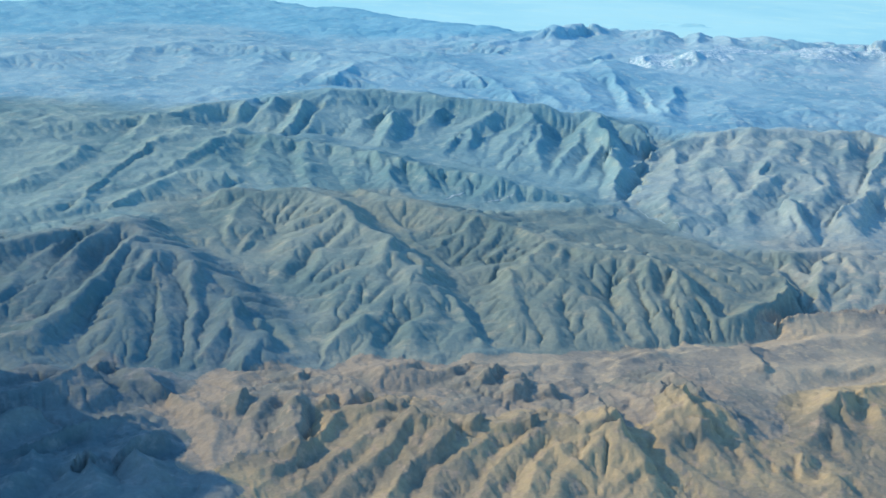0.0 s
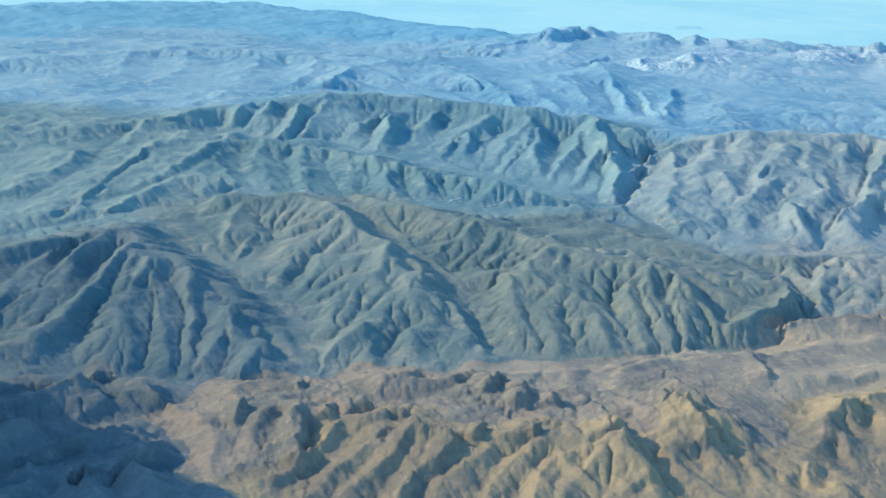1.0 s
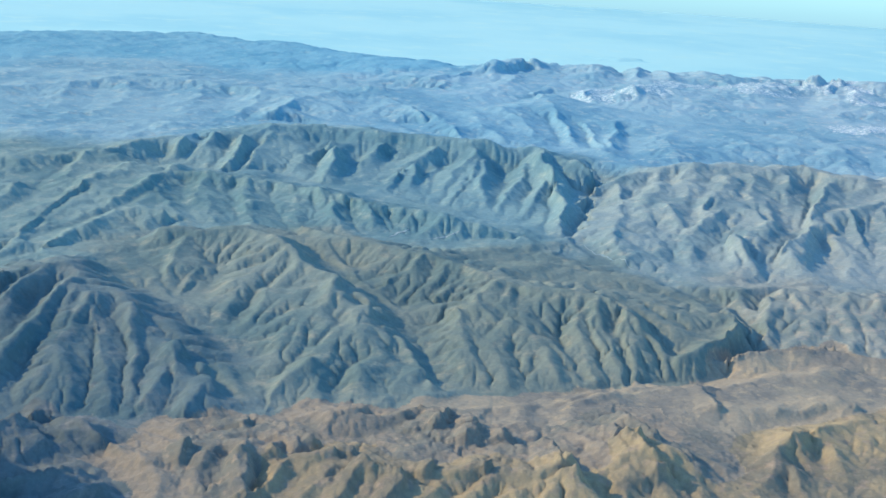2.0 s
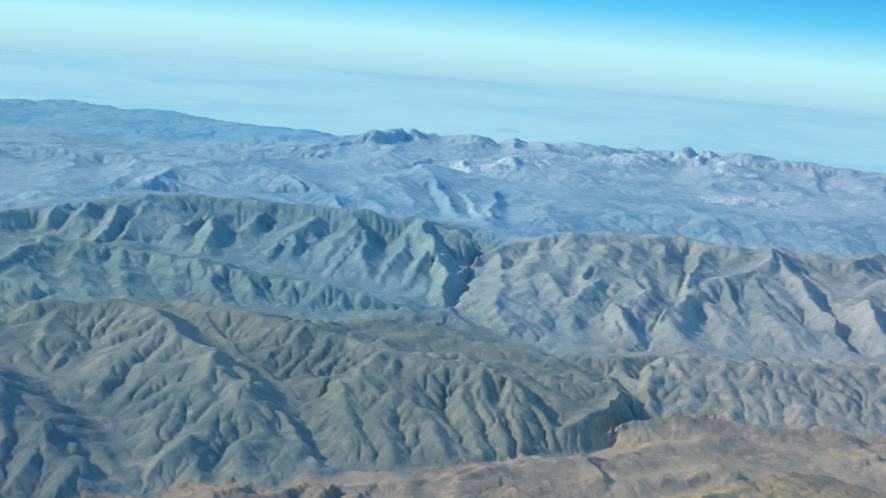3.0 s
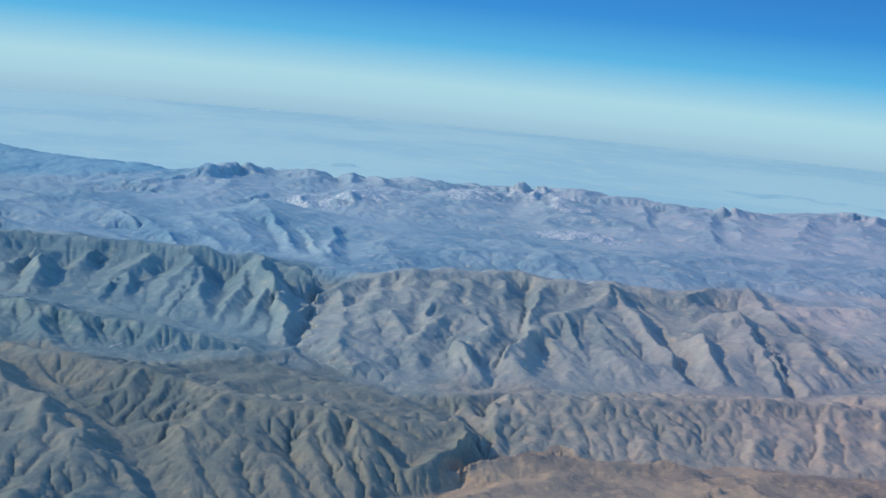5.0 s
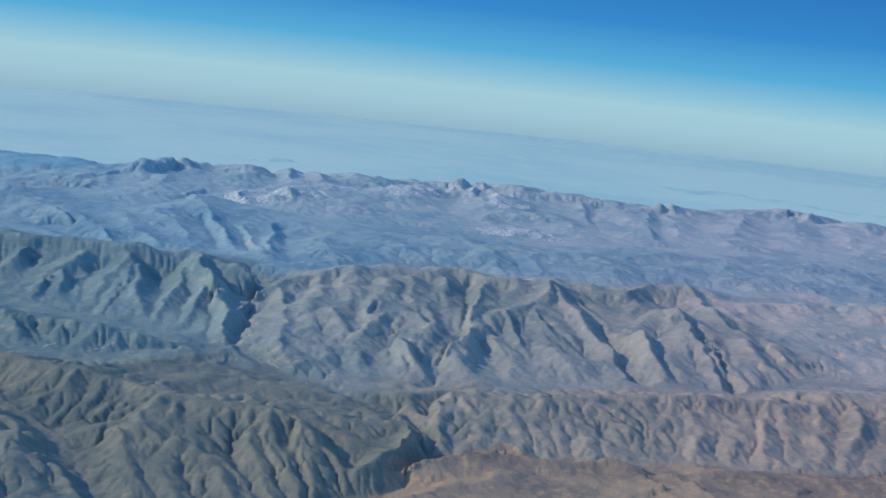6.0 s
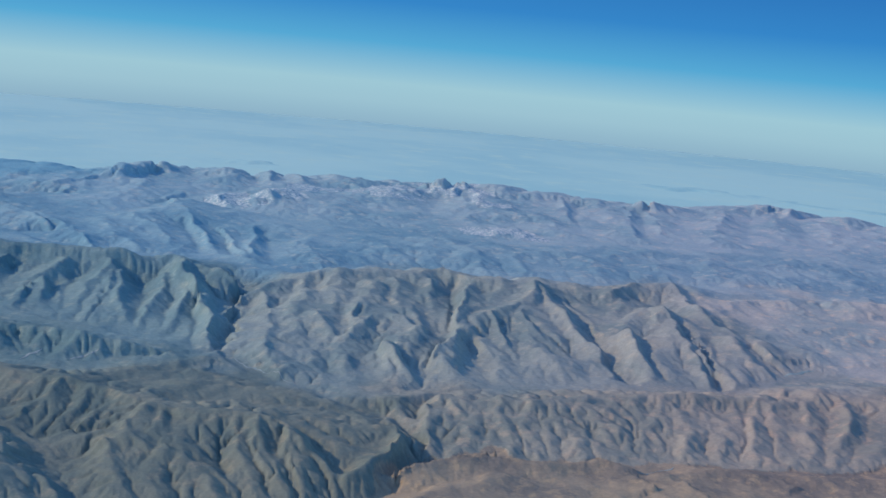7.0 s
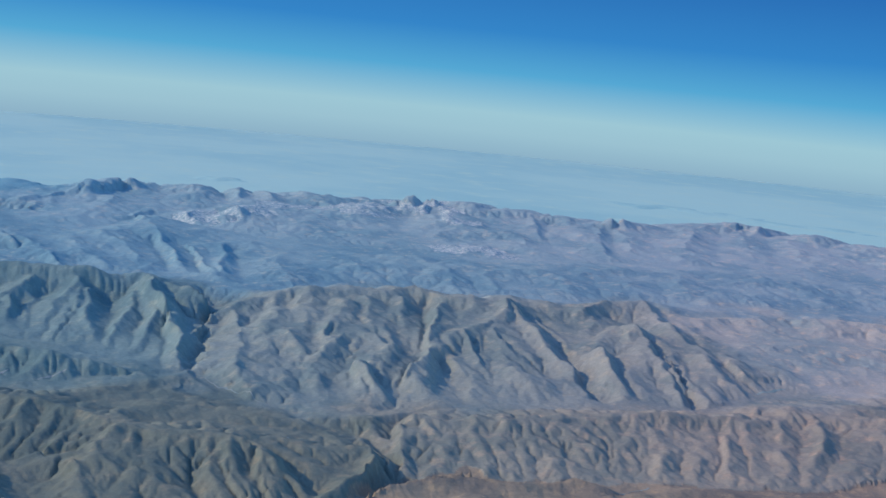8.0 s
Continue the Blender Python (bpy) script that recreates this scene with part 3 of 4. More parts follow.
# hazy hills
ridge("hazy_hills", (544, 885, 14), (598, 909, 14.2), (661, 923, 14.4), (702, 913, 14.7), (760, 893, 15))
ridge("hazy_hills", (588, 902, 14), (587, 875, 12), (584, 859, 11))
ridge("hazy_hills", (659, 920, 14), (650, 888, 12.2), (639, 861, 11))
ridge("hazy_hills", (709, 905, 14), (699, 870, 11.9), (707, 858, 10))
ridge("hazy_hills", (548, 811, 11), (605, 824, 10.4), (643, 809, 9.7), (695, 803, 9))
ridge("hazy_hills", (549, 755, 10), (610, 780, 9.1), (656, 771, 8))
valley((566, 868, 11), (596, 848, 10.5), (646, 841, 9.8), (714, 838, 9))
valley((542, 780, 10), (587, 792, 9.2), (597, 739, 7.9), (641, 742, 7))
valley((622, 913, 11), (600, 862, 10.4), (601, 844, 10))
valley((688, 917, 11), (670, 875, 10.4), (659, 846, 10))
valley((629, 963, 13), (696, 970, 12.7), (755, 964, 12.3), (810, 949, 12))
# middle range
ridge("middle_range", (-14, 1349, 20), (7, 1317, 19.8), (36, 1234, 19.5), (67, 1161, 19.2), (75, 1072, 19))
ridge("middle_range", (181, 1379, 22), (183, 1267, 20.5), (181, 1180, 19.2), (178, 1102, 18))
ridge("middle_range", (201, 1193, 20), (199, 1112, 17.8), (199, 1056, 16))
ridge("middle_range", (127, 1238, 21), (143, 1181, 18.7), (143, 1095, 17))
ridge("middle_range", (235, 1188, 20), (209, 1082, 17.5), (206, 1037, 16))
ridge("middle_range", (335, 1162, 18), (342, 1096, 18), (362, 1105, 18), (407, 1150, 18))
ridge("middle_range", (95, 1212, 20), (99, 1140, 18.8), (114, 1082, 17))
ridge("middle_range", (268, 1118, 18), (262, 1056, 16.4), (255, 999, 15))
ridge("middle_range", (432, 1102, 18), (474, 1124, 18), (515, 1106, 18), (557, 1091, 18), (634, 1125, 18))
ridge("middle_range", (634, 1125, 18), (678, 1088, 18), (739, 1087, 18), (807, 1074, 18), (892, 1046, 18))
ridge("middle_range", (430, 1093, 18), (413, 1040, 15.9), (405, 1002, 14))
ridge("middle_range", (475, 1109, 18), (457, 1058, 16.1), (447, 1014, 14))
ridge("middle_range", (540, 1089, 18), (520, 1031, 16), (510, 989, 14))
ridge("middle_range", (630, 1118, 18), (599, 1049, 16.2), (584, 996, 14))
ridge("middle_range", (674, 1081, 18), (643, 1013, 16), (643, 984, 14))
ridge("middle_range", (739, 1078, 18), (716, 1020, 16.2), (703, 972, 14))
ridge("middle_range", (820, 1064, 18), (785, 1001, 16.1), (781, 971, 14))
valley((5, 1179, 14), (41, 1114, 13.8), (75, 1081, 13.6), (111, 1075, 13.4), (136, 1054, 13.2), (174, 1053, 13))
valley((173, 1048, 14), (196, 1022, 13.8), (229, 999, 13.4), (272, 1016, 13.1), (332, 1046, 12.7), (381, 1033, 12.3), (406, 1002, 12))
valley((404, 997, 13), (452, 996, 12.8), (502, 985, 12.5), (558, 992, 12.2), (606, 983, 12))
valley((200, 1217, 15), (195, 1128, 13.8), (192, 1071, 13))
valley((246, 1187, 15), (228, 1091, 13.9), (222, 1030, 13))
valley((174, 1228, 15), (169, 1124, 13.7), (165, 1072, 13))
valley((450, 1095, 16), (436, 1046, 14.3), (425, 1009, 13))
valley((513, 1095, 16), (494, 1036, 14.4), (480, 990, 13))
valley((582, 1091, 16), (560, 1033, 14.4), (546, 992, 13))
valley((656, 1095, 16), (626, 1026, 14.2), (611, 986, 13))
valley((306, 1223, 15), (337, 1206, 15), (388, 1217, 15), (444, 1200, 15), (497, 1177, 15), (578, 1209, 15))
valley((578, 1209, 15), (640, 1196, 15), (705, 1186, 15), (782, 1192, 15), (862, 1177, 15), (962, 1143, 15))
valley((42, 1390, 17), (70, 1299, 16.7), (112, 1275, 16.4), (151, 1326, 16.2), (204, 1407, 15.9), (248, 1337, 15.6), (287, 1290, 15.2), (306, 1223, 15))
# far skyline: placed to fit the camera's view, at assumed distances and heights
ridge("far_range", (-592, 1558, 22), (-527, 1644, 21.7), (-459, 1711, 21.5), (-352, 1770, 21.2), (-257, 1812, 21))
ridge("far_range", (-257, 1812, 21), (-177, 1735, 21.6), (-139, 1737, 21.9), (-50, 1636, 22.6), (9, 1600, 23.1), (59, 1575, 23.6), (106, 1514, 24))
valley((-493, 1388, 13), (-387, 1437, 12.8), (-296, 1451, 12.6), (-200, 1456, 12.5), (-120, 1423, 12.3), (-55, 1400, 12.2), (22, 1406, 12.1), (73, 1402, 12))
ridge("middle_range", (-415, 1165, 20), (-367, 1241, 20.2), (-313, 1283, 20.4), (-254, 1328, 20.6), (-182, 1318, 20.8), (-120, 1287, 21))
ridge("middle_range", (-92, 1151, 21), (-77, 1242, 20.8), (-45, 1288, 20.6), (-4, 1292, 20.4), (25, 1255, 20.2), (45, 1177, 20))
ridge("middle_range", (-253, 1324, 20), (-249, 1247, 17.1), (-243, 1187, 15))
ridge("middle_range", (-181, 1316, 20), (-177, 1240, 17.8), (-178, 1173, 15))
ridge("middle_range", (-311, 1278, 20), (-304, 1205, 17.4), (-301, 1150, 15))
ridge("middle_range", (-120, 1286, 20), (-119, 1219, 18.1), (-128, 1154, 15))
ridge("middle_range", (-342, 1090, 17), (-296, 1093, 16.3), (-255, 1126, 15.7), (-213, 1073, 15.2), (-188, 1017, 15))
ridge("middle_range", (-177, 1073, 17), (-159, 1026, 16.1), (-139, 1004, 15))
valley((-282, 1271, 15), (-271, 1195, 14.1), (-268, 1140, 13))
valley((-216, 1296, 15), (-207, 1206, 14), (-204, 1143, 13))
valley((-150, 1299, 15), (-148, 1207, 14), (-153, 1143, 13))
valley((-384, 1146, 14), (-311, 1149, 13.5), (-243, 1114, 13.1), (-194, 1115, 12.8), (-145, 1122, 12.5), (-96, 1139, 12.2), (-65, 1137, 12))
valley((-68, 1191, 15), (-45, 1151, 14.4), (-3, 1148, 13.2), (40, 1167, 12))
ridge("pale_range", (68, 1448, 21.5), (100, 1486, 24.2), (128, 1516, 29.2), (144, 1533, 34.1), (164, 1553, 30.1), (203, 1587, 32.3))
ridge("pale_range", (203, 1587, 32.3), (218, 1585, 26.3), (239, 1582, 22.8), (279, 1576, 30), (294, 1573, 28.2), (314, 1569, 23.3), (334, 1565, 30.6), (350, 1561, 23.9))
ridge("pale_range", (350, 1561, 23.9), (370, 1561, 29.3), (393, 1561, 23.9), (423, 1560, 27.7), (453, 1559, 27.9), (491, 1556, 25), (507, 1555, 27.5), (529, 1552, 23.6))
ridge("pale_range", (529, 1552, 23.6), (544, 1552, 28.9), (563, 1552, 32.9), (577, 1552, 24.5), (592, 1551, 32.1), (609, 1551, 25.4), (626, 1549, 29.4), (656, 1546, 28.2))
ridge("pale_range", (656, 1546, 28.2), (671, 1537, 24.8), (708, 1512, 27.7), (733, 1495, 26), (758, 1477, 25.1), (771, 1467, 23.4), (788, 1454, 24.5), (805, 1440, 31))
ridge("pale_range", (805, 1440, 31), (845, 1449, 25.4), (867, 1453, 21.9), (916, 1461, 17.9), (946, 1466, 21.5), (978, 1471, 24.5), (1006, 1474, 25.2), (1028, 1477, 30.5))
ridge("pale_range", (1028, 1477, 30.5), (1040, 1463, 26), (1049, 1453, 28.7), (1059, 1439, 20.1), (1072, 1422, 21.7), (1087, 1403, 27.7), (1100, 1384, 26.5), (1110, 1371, 22.7), (1125, 1349, 23.9), (1158, 1299, 25.9))
ridge("pale_range", (202, 1603, 24), (164, 1464, 22.4), (134, 1386, 20.7), (108, 1355, 19))
ridge("pale_range", (133, 1539, 24), (99, 1461, 21.4), (69, 1394, 19))
valley((110, 1445, 19), (92, 1376, 18.2), (68, 1348, 17))
valley((207, 1473, 20), (185, 1406, 18.4), (169, 1380, 17))
ridge("pale_range", (709, 1480, 24), (669, 1394, 21.2), (639, 1319, 18))
ridge("pale_range", (772, 1424, 23), (720, 1321, 20.6), (675, 1228, 18))
ridge("pale_range", (824, 1469, 23), (773, 1357, 20.5), (727, 1257, 18))
ridge("pale_range", (918, 1424, 23), (833, 1306, 20.4), (771, 1228, 18))
ridge("pale_range", (1039, 1491, 24), (953, 1352, 20.8), (888, 1250, 18))
ridge("pale_range", (1055, 1400, 23), (1005, 1319, 20.8), (962, 1244, 18))
ridge("pale_range", (604, 1340, 22), (610, 1312, 20), (598, 1258, 18))
valley((727, 1473, 19), (661, 1348, 17.5), (628, 1261, 16))
valley((792, 1427, 19), (740, 1324, 17.6), (690, 1224, 16))
valley((842, 1406, 19), (780, 1292, 17.4), (745, 1216, 16))
valley((974, 1439, 19), (884, 1314, 17.4), (826, 1223, 16))
valley((1026, 1403, 19), (964, 1307, 17.7), (900, 1206, 16))
valley((539, 1493, 19), (477, 1362, 18.2), (461, 1263, 17.1), (469, 1217, 16))
ridge("pale_range", (582, 1524, 24), (539, 1410, 22.3), (525, 1323, 19.6), (524, 1271, 17))
ridge("limestone_crags", (288, 1386, 26), (320, 1437, 25), (367, 1496, 23.4), (398, 1496, 22))
ridge("limestone_crags", (462, 1468, 26), (499, 1538, 25.5), (505, 1502, 24.8), (551, 1557, 24))
ridge("limestone_crags", (538, 1523, 28), (560, 1508, 26.6), (607, 1577, 25.6), (590, 1495, 24.7), (558, 1405, 24))
ridge("limestone_crags", (493, 1227, 17), (521, 1247, 17), (533, 1220, 17))
ridge("limestone_crags", (232, 1373, 22), (261, 1425, 20.5), (278, 1409, 19))
# side valley, and an unseen mountain added to shade the hills beside it
valley((-175, 440, 6), (-195, 400, 5), (-200, 350, 5))
ridge("shade_mountain", (-300, 500, 30), (-278, 480, 66), (-266, 455, 88), (-260, 430, 104), (-258, 400, 112), (-258, 360, 114), (-275, 310, 60))

WASHES = (
    ([(136, 762), (141, 739), (149, 723), (160, 708)], 1.2),
    ([(10, 751), (16, 760), (24, 770)], 1.6),
    ([(36, 750), (44, 755), (55, 763)], 1.6),
    ([(147, 639), (149, 631), (149, 619)], 1.8),
    ([(503, 714), (518, 720), (537, 725)], 1.6),
    ([(294, 544), (309, 552), (321, 556)], 1.2),
)
PLAIN_HILLS = (
    (893, 2411, 260, 40, 3.9),
    (1204, 1911, 190, 30, 3.3),
    (382, 1978, 90, 22, 3.3),
    (1364, 1738, 150, 22, 3.3),
    (613, 2404, 200, 30, 3.3),
)
# steep little scarps: height, and the line of the edge
SCARPS = (
    (6.5, ((-5.2, 415.2, 0), (1.3, 409.1, 0), (8.5, 405.1, 0), (14.6, 403.0, 0))),
    (4.0, ((-36.2, 458.2, 0), (-30.2, 446.3, 0), (-23.9, 434.4, 0), (-18.9, 429.2, 0))),
    (5.0, ((31.7, 469.6, 0), (27.9, 461.3, 0), (26.0, 451.8, 0))),
    (4.5, ((42.8, 467.5, 0), (39.5, 459.9, 0), (40.0, 452.5, 0))),
    (4.5, ((43.6, 450.1, 0), (38.5, 442.8, 0), (36.5, 437.7, 0))),
    (4.0, ((53.8, 450.9, 0), (51.7, 445.1, 0), (52.4, 440.3, 0))),
    (7.5, ((67.9, 439.0, 0), (68.1, 429.5, 0), (71.5, 419.7, 0), (76.9, 411.0, 0))),
    (7.0, ((103.6, 474.0, 0), (103.1, 459.6, 0), (107.1, 448.7, 0), (112.1, 440.6, 0))),
    (6.5, ((100.7, 444.2, 0), (101.4, 432.6, 0), (105.2, 421.3, 0), (111.1, 412.7, 0))),
    (3.5, ((117.7, 447.1, 0), (121.4, 432.1, 0), (129.3, 422.0, 0))),
    (3.5, ((22.6, 417.8, 0), (21.0, 412.3, 0), (21.0, 406.6, 0))),
    (3.5, ((43.2, 415.3, 0), (41.2, 410.7, 0), (41.1, 406.9, 0))),
    (4.5, ((73.0, 408.2, 0), (77.4, 395.0, 0), (85.1, 385.4, 0))),
    (3.0, ((147.1, 514.4, 0), (147.3, 498.2, 0), (148.4, 484.3, 0))),
    (5.0, ((-44.1, 423.3, 0), (-44.1, 408.8, 0), (-39.9, 385.4, 0))),
    (3.0, ((-65.0, 429.3, 0), (-66.6, 422.8, 0), (-66.1, 414.8, 0))),
    (3.5, ((-33.1, 433.5, 0), (-34.1, 427.0, 0), (-32.5, 419.0, 0))),
    (4.0, ((-5.7, 481.9, 0), (-5.1, 474.3, 0), (-0.3, 468.8, 0))),
    (3.5, ((-46.4, 461.2, 0), (-47.8, 455.1, 0), (-46.8, 448.3, 0))),
    (3.0, ((-11.0, 436.8, 0), (-8.3, 428.6, 0), (-5.0, 423.9, 0))),
    (3.0, ((-21.8, 442.0, 0), (-20.0, 434.6, 0), (-17.6, 430.7, 0))),
    (3.0, ((95.5, 457.9, 0), (96.2, 451.3, 0), (100.0, 447.8, 0))),
    (3.0, ((-130.7, 446.0, 0), (-126.0, 440.9, 0), (-114.2, 433.0, 0))),
    (3.0, ((308.1, 527.5, 0), (309.5, 512.1, 0), (313.4, 494.2, 0))),
    (3.0, ((289.5, 537.3, 0), (287.6, 527.4, 0), (290.3, 518.7, 0))),
    (2.0, ((366.5, 526.4, 0), (366.9, 519.9, 0), (369.8, 514.8, 0))),
    (2.5, ((203.4, 506.5, 0), (205.6, 498.6, 0), (210.9, 492.1, 0))),
)
ZONES = list(RIDGES)


# how readily water cuts each kind of rock
SOFTNESS = np.array([{"foothills": 0.8, "grey_foothills": 0.7, "tan_bench": 0.4, "hazy_hills": 0.7, "middle_range": 1.0, "pale_range": 1.0, "far_range": 0.6,
                      "low_hills": 1.1, "northwest_hills": 0.9, "faceted_ridge": 0.5, "north_massif": 0.7}.get(key, 0.75) for key in ZONES])

# how much its spurs stand out from its ravines
# far ranges are kept low, so their relief looks muted as by haze
BOLD = np.array([{"foothills": 0.15, "grey_foothills": 0.2, "tan_bench": 0.8, "shaded_hills": 0.9, "low_hills": 0.35, "faceted_ridge": 0.55, "north_massif": 0.95, "northwest_hills": 0.3,
                  "middle_range": 0.35, "pale_range": 0.4, "limestone_crags": 1.0, "far_range": 0.2, "hazy_hills": 0.4}.get(key, 0.4) for key in ZONES])

# sharp crests over wide floors (above 1), or blunt tops
SHAPE = np.array([{"foothills": 1.3, "grey_foothills": 1.3, "tan_bench": 1.3, "shaded_hills": 1.3, "low_hills": 0.6, "faceted_ridge": 0.95, "northwest_hills": 0.9, "north_massif": 0.9,
                   "middle_range": 0.95, "pale_range": 0.95}.get(key, 1.12) for key in ZONES])
HUMMOCKS = np.array([{"low_hills": 1.3, "northwest_hills": 1.4, "north_massif": 0.6, "east_massif": 0.8, "middle_range": 0.8, "pale_range": 0.8, "hazy_hills": 1.2}.get(key, 0.6) for key in ZONES])

# haze tint put into the land colours, by compass (degrees clockwise from ahead)
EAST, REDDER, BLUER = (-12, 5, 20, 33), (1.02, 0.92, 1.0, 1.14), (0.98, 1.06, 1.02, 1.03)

GENTLE = np.array([key in ("foothills", "grey_foothills", "shaded_hills", "tan_bench") for key in ZONES])


def value_noise(x, y, seed):
    ix, iy = np.floor(x).astype(np.int64), np.floor(y).astype(np.int64)
    fx, fy = x - ix, y - iy
    fx, fy = fx * fx * fx * (fx * (fx * 6 - 15) + 10), fy * fy * fy * (fy * (fy * 6 - 15) + 10)

    def corner(a, b):
        h = (a * 374761393 + b * 668265263 + seed * 974711) & 0x7FFFFFFF
        h = ((h ^ (h >> 13)) * 1274126177) & 0x7FFFFFFF
        return ((h ^ (h >> 16)) & 0xFFFF) / 65535.0
    top = corner(ix, iy) * (1 - fx) + corner(ix + 1, iy) * fx
    low = corner(ix, iy + 1) * (1 - fx) + corner(ix + 1, iy + 1) * fx
    return (top * (1 - fy) + low * fy) * 2 - 1


def fbm(x, y, size, octaves, seed, gain=0.5):
    total, amp = np.zeros_like(x), 1.0
    for k in range(octaves):
        total += amp * value_noise(x / size + 13.7 * k, y / size - 7.1 * k, seed + k)
        size, amp = size / 2, amp * gain
    return total


def to_line(x, y, line):
    """The distance to a line of points, and the line's height at the nearest place."""
    best, height = np.full(x.shape, 1e9), np.zeros(x.shape)
    for (ax, ay, az), (bx, by, bz) in zip(line, line[1:]):
        dx, dy = bx - ax, by - ay
        k = np.clip(((x - ax) * dx + (y - ay) * dy) / (dx * dx + dy * dy + 1e-9), 0, 1)
        d = np.hypot(x - ax - k * dx, y - ay - k * dy)
        near = d < best
        best, height = np.where(near, d, best), np.where(near, az + k * (bz - az), height)
    return best, height


def smooth(a, b, v):
    k = np.clip((v - a) / (b - a), 0, 1)
    return k * k * (3 - 2 * k)


def blend_lines(ang, rad, x, y, lines):
    """The distance to the nearest line, the height blended from the lines near by, and which is nearest. Each line counts only over the land round it."""
    least, weight, height = np.full(x.shape, 260.0), np.full(x.shape, 1e-12), np.full(x.shape, 8e-12)
    which, rank = np.zeros(x.shape, int), np.full(x.shape, 1e9)
    for i, line in lines:
        turns, ways = [math.atan2(p[0], p[1]) for p in line], [math.hypot(p[0], p[1]) for p in line]
        reach = 100 + 0.13 * max(ways)
        i0, i1 = np.searchsorted(rad, (min(ways) - reach, max(ways) + reach))
        j0, j1 = np.searchsorted(ang, (min(turns) - reach / min(ways), max(turns) + reach / min(ways)))
        if i1 <= i0 or j1 <= j0:
            continue
        part = np.s_[i0:i1, j0:j1]
        d, h = to_line(x[part], y[part], line)
        w = 1 / (d * d + 4) ** 2
        weight[part] += w
        height[part] += w * h
        place = d - (8 if GENTLE[i] else 0)          # the low steppe reaches up to the feet of the mountains
        which[part] = np.where(place < rank[part], i, which[part])
        rank[part] = np.minimum(rank[part], place)
        least[part] = np.minimum(least[part], d)
    return least, height / weight, which


def drain(h, dr, dt, area0, fixed, k, rise, spread, least):
    """One step of running water: each place drains to its steepest neighbour and is cut by the water that gathers there."""
    rows, cols = h.shape
    idx = np.arange(rows * cols).reshape(rows, cols)
    best, to, run = np.zeros_like(h), idx.copy(), np.ones_like(h)
    pad = np.pad(h, 1, mode="edge")
    ipad = np.pad(idx, 1, mode="edge")
    low = np.full_like(h, 1e9)
    for a in (-1, 0, 1):
        for b in (-1, 0, 1):
            if a or b:
                other = pad[1 + a:1 + a + rows, 1 + b:1 + b + cols]
                dist = np.hypot(a * dr, b * dt)
                drop = (h - other) / dist
                better = drop > best
                best = np.where(better, drop, best)
                to = np.where(better, ipad[1 + a:1 + a + rows, 1 + b:1 + b + cols], to)
                run = np.where(better, dist, run)
                low = np.minimum(low, other)
    order = np.argsort(h, axis=None, kind="stable")
    to_l, down = to.ravel().tolist(), order.tolist()
    area = area0.ravel().tolist()
    for i in reversed(down):
        j = to_l[i]
        if j != i:
            area[j] += area[i]
    area = np.array(area).reshape(h.shape)
    factor = k * np.sqrt(np.maximum(area - np.maximum(least, 1.5 * area0), 0)) / run
    factor[fixed] = 0
    new_h = h + rise
    new_h[fixed] = h[fixed]
    out, fac = new_h.ravel().tolist(), factor.ravel().tolist()
    for i in down:
        j = to_l[i]
        if j != i and out[i] > out[j]:
            f = fac[i]
            out[i] = (out[i] + f * out[j]) / (1 + f)
    out = np.array(out).reshape(h.shape)
    pits = (to == idx) & ~fixed
    out[pits] = np.maximum(out[pits], low[pits] + 0.01)
    p = np.pad(out, 1, mode="edge")
    return out + spread * (p[2:, 1:-1] + p[:-2, 1:-1] + p[1:-1, 2:] + p[1:-1, :-2] - 4 * out)


# polar net round the starting point: fine over the land in view, wide elsewhere
A0, A1, R0, R1 = radians(-38), radians(47), 335.0, 2300.0
REAR = [(math.atan2(x, y), math.hypot(x, y)) for line in RIDGES["far_range"] for x, y, z in line]
LAST = max(p[0] for p in REAR)
REAR = sorted(REAR + [(math.atan2(x, y), math.hypot(x, y)) for line in RIDGES["pale_range"][:7] for x, y, z in line if math.atan2(x, y) > LAST + 0.02])


def places(rad, ang):
    r, a = np.meshgrid(rad, ang, indexing="ij")
    return r, a, r * np.sin(a), r * np.cos(a)


def net(step, rows, cols):
    ang, rad = A0 + step * np.arange(cols), R0 * np.exp(2 * step * np.arange(rows))
    return (ang, rad, *places(rad, ang))


def outline(ang, rad, x, y, r, a):
    """The large forms before erosion, the zone, the way to the nearest valley line, and the valley floors."""
    reach = 1.0 + 0.0014 * r
    wx, wy = x + reach * fbm(x, y, 26, 5, 5, 0.65), y + reach * fbm(x, y, 26, 5, 9, 0.65)
    dv, hv, _ = blend_lines(ang, rad, wx, wy, [(0, line) for line in VALLEYS])
    dr, hr, zone = blend_lines(ang, rad, wx, wy, [(i, line) for i, key in enumerate(ZONES) for line in RIDGES[key]])
    crag, pale = ZONES.index("limestone_crags"), ZONES.index("pale_range")
    zone = np.where((zone == crag) & (dr > 22 + 20 * fbm(x, y, 30, 4, 33)), pale, zone)
    share = dv / (dv + dr + 1e-6)
    lumps = 1 + 0.10 * fbm(x, y, 24, 4, 61, 0.55)
    h = hv + (hr - hv) * share ** SHAPE[zone] * lumps
    h += HUMMOCKS[zone] * share * fbm(x, y, 24, 4, 87, 0.6)
    h += np.where(hr > 50, 0, 1) * smooth(0, 10 + 0.01 * r, dv) * 0.9 * fbm(x, y, 52, 4, 83, 0.55)
    crest = np.interp(a, [p[0] for p in REAR], [p[1] for p in REAR])
    keep = 1 - smooth(30, 240, r - crest)
    return h * keep, zone, dv, keep, hv * keep


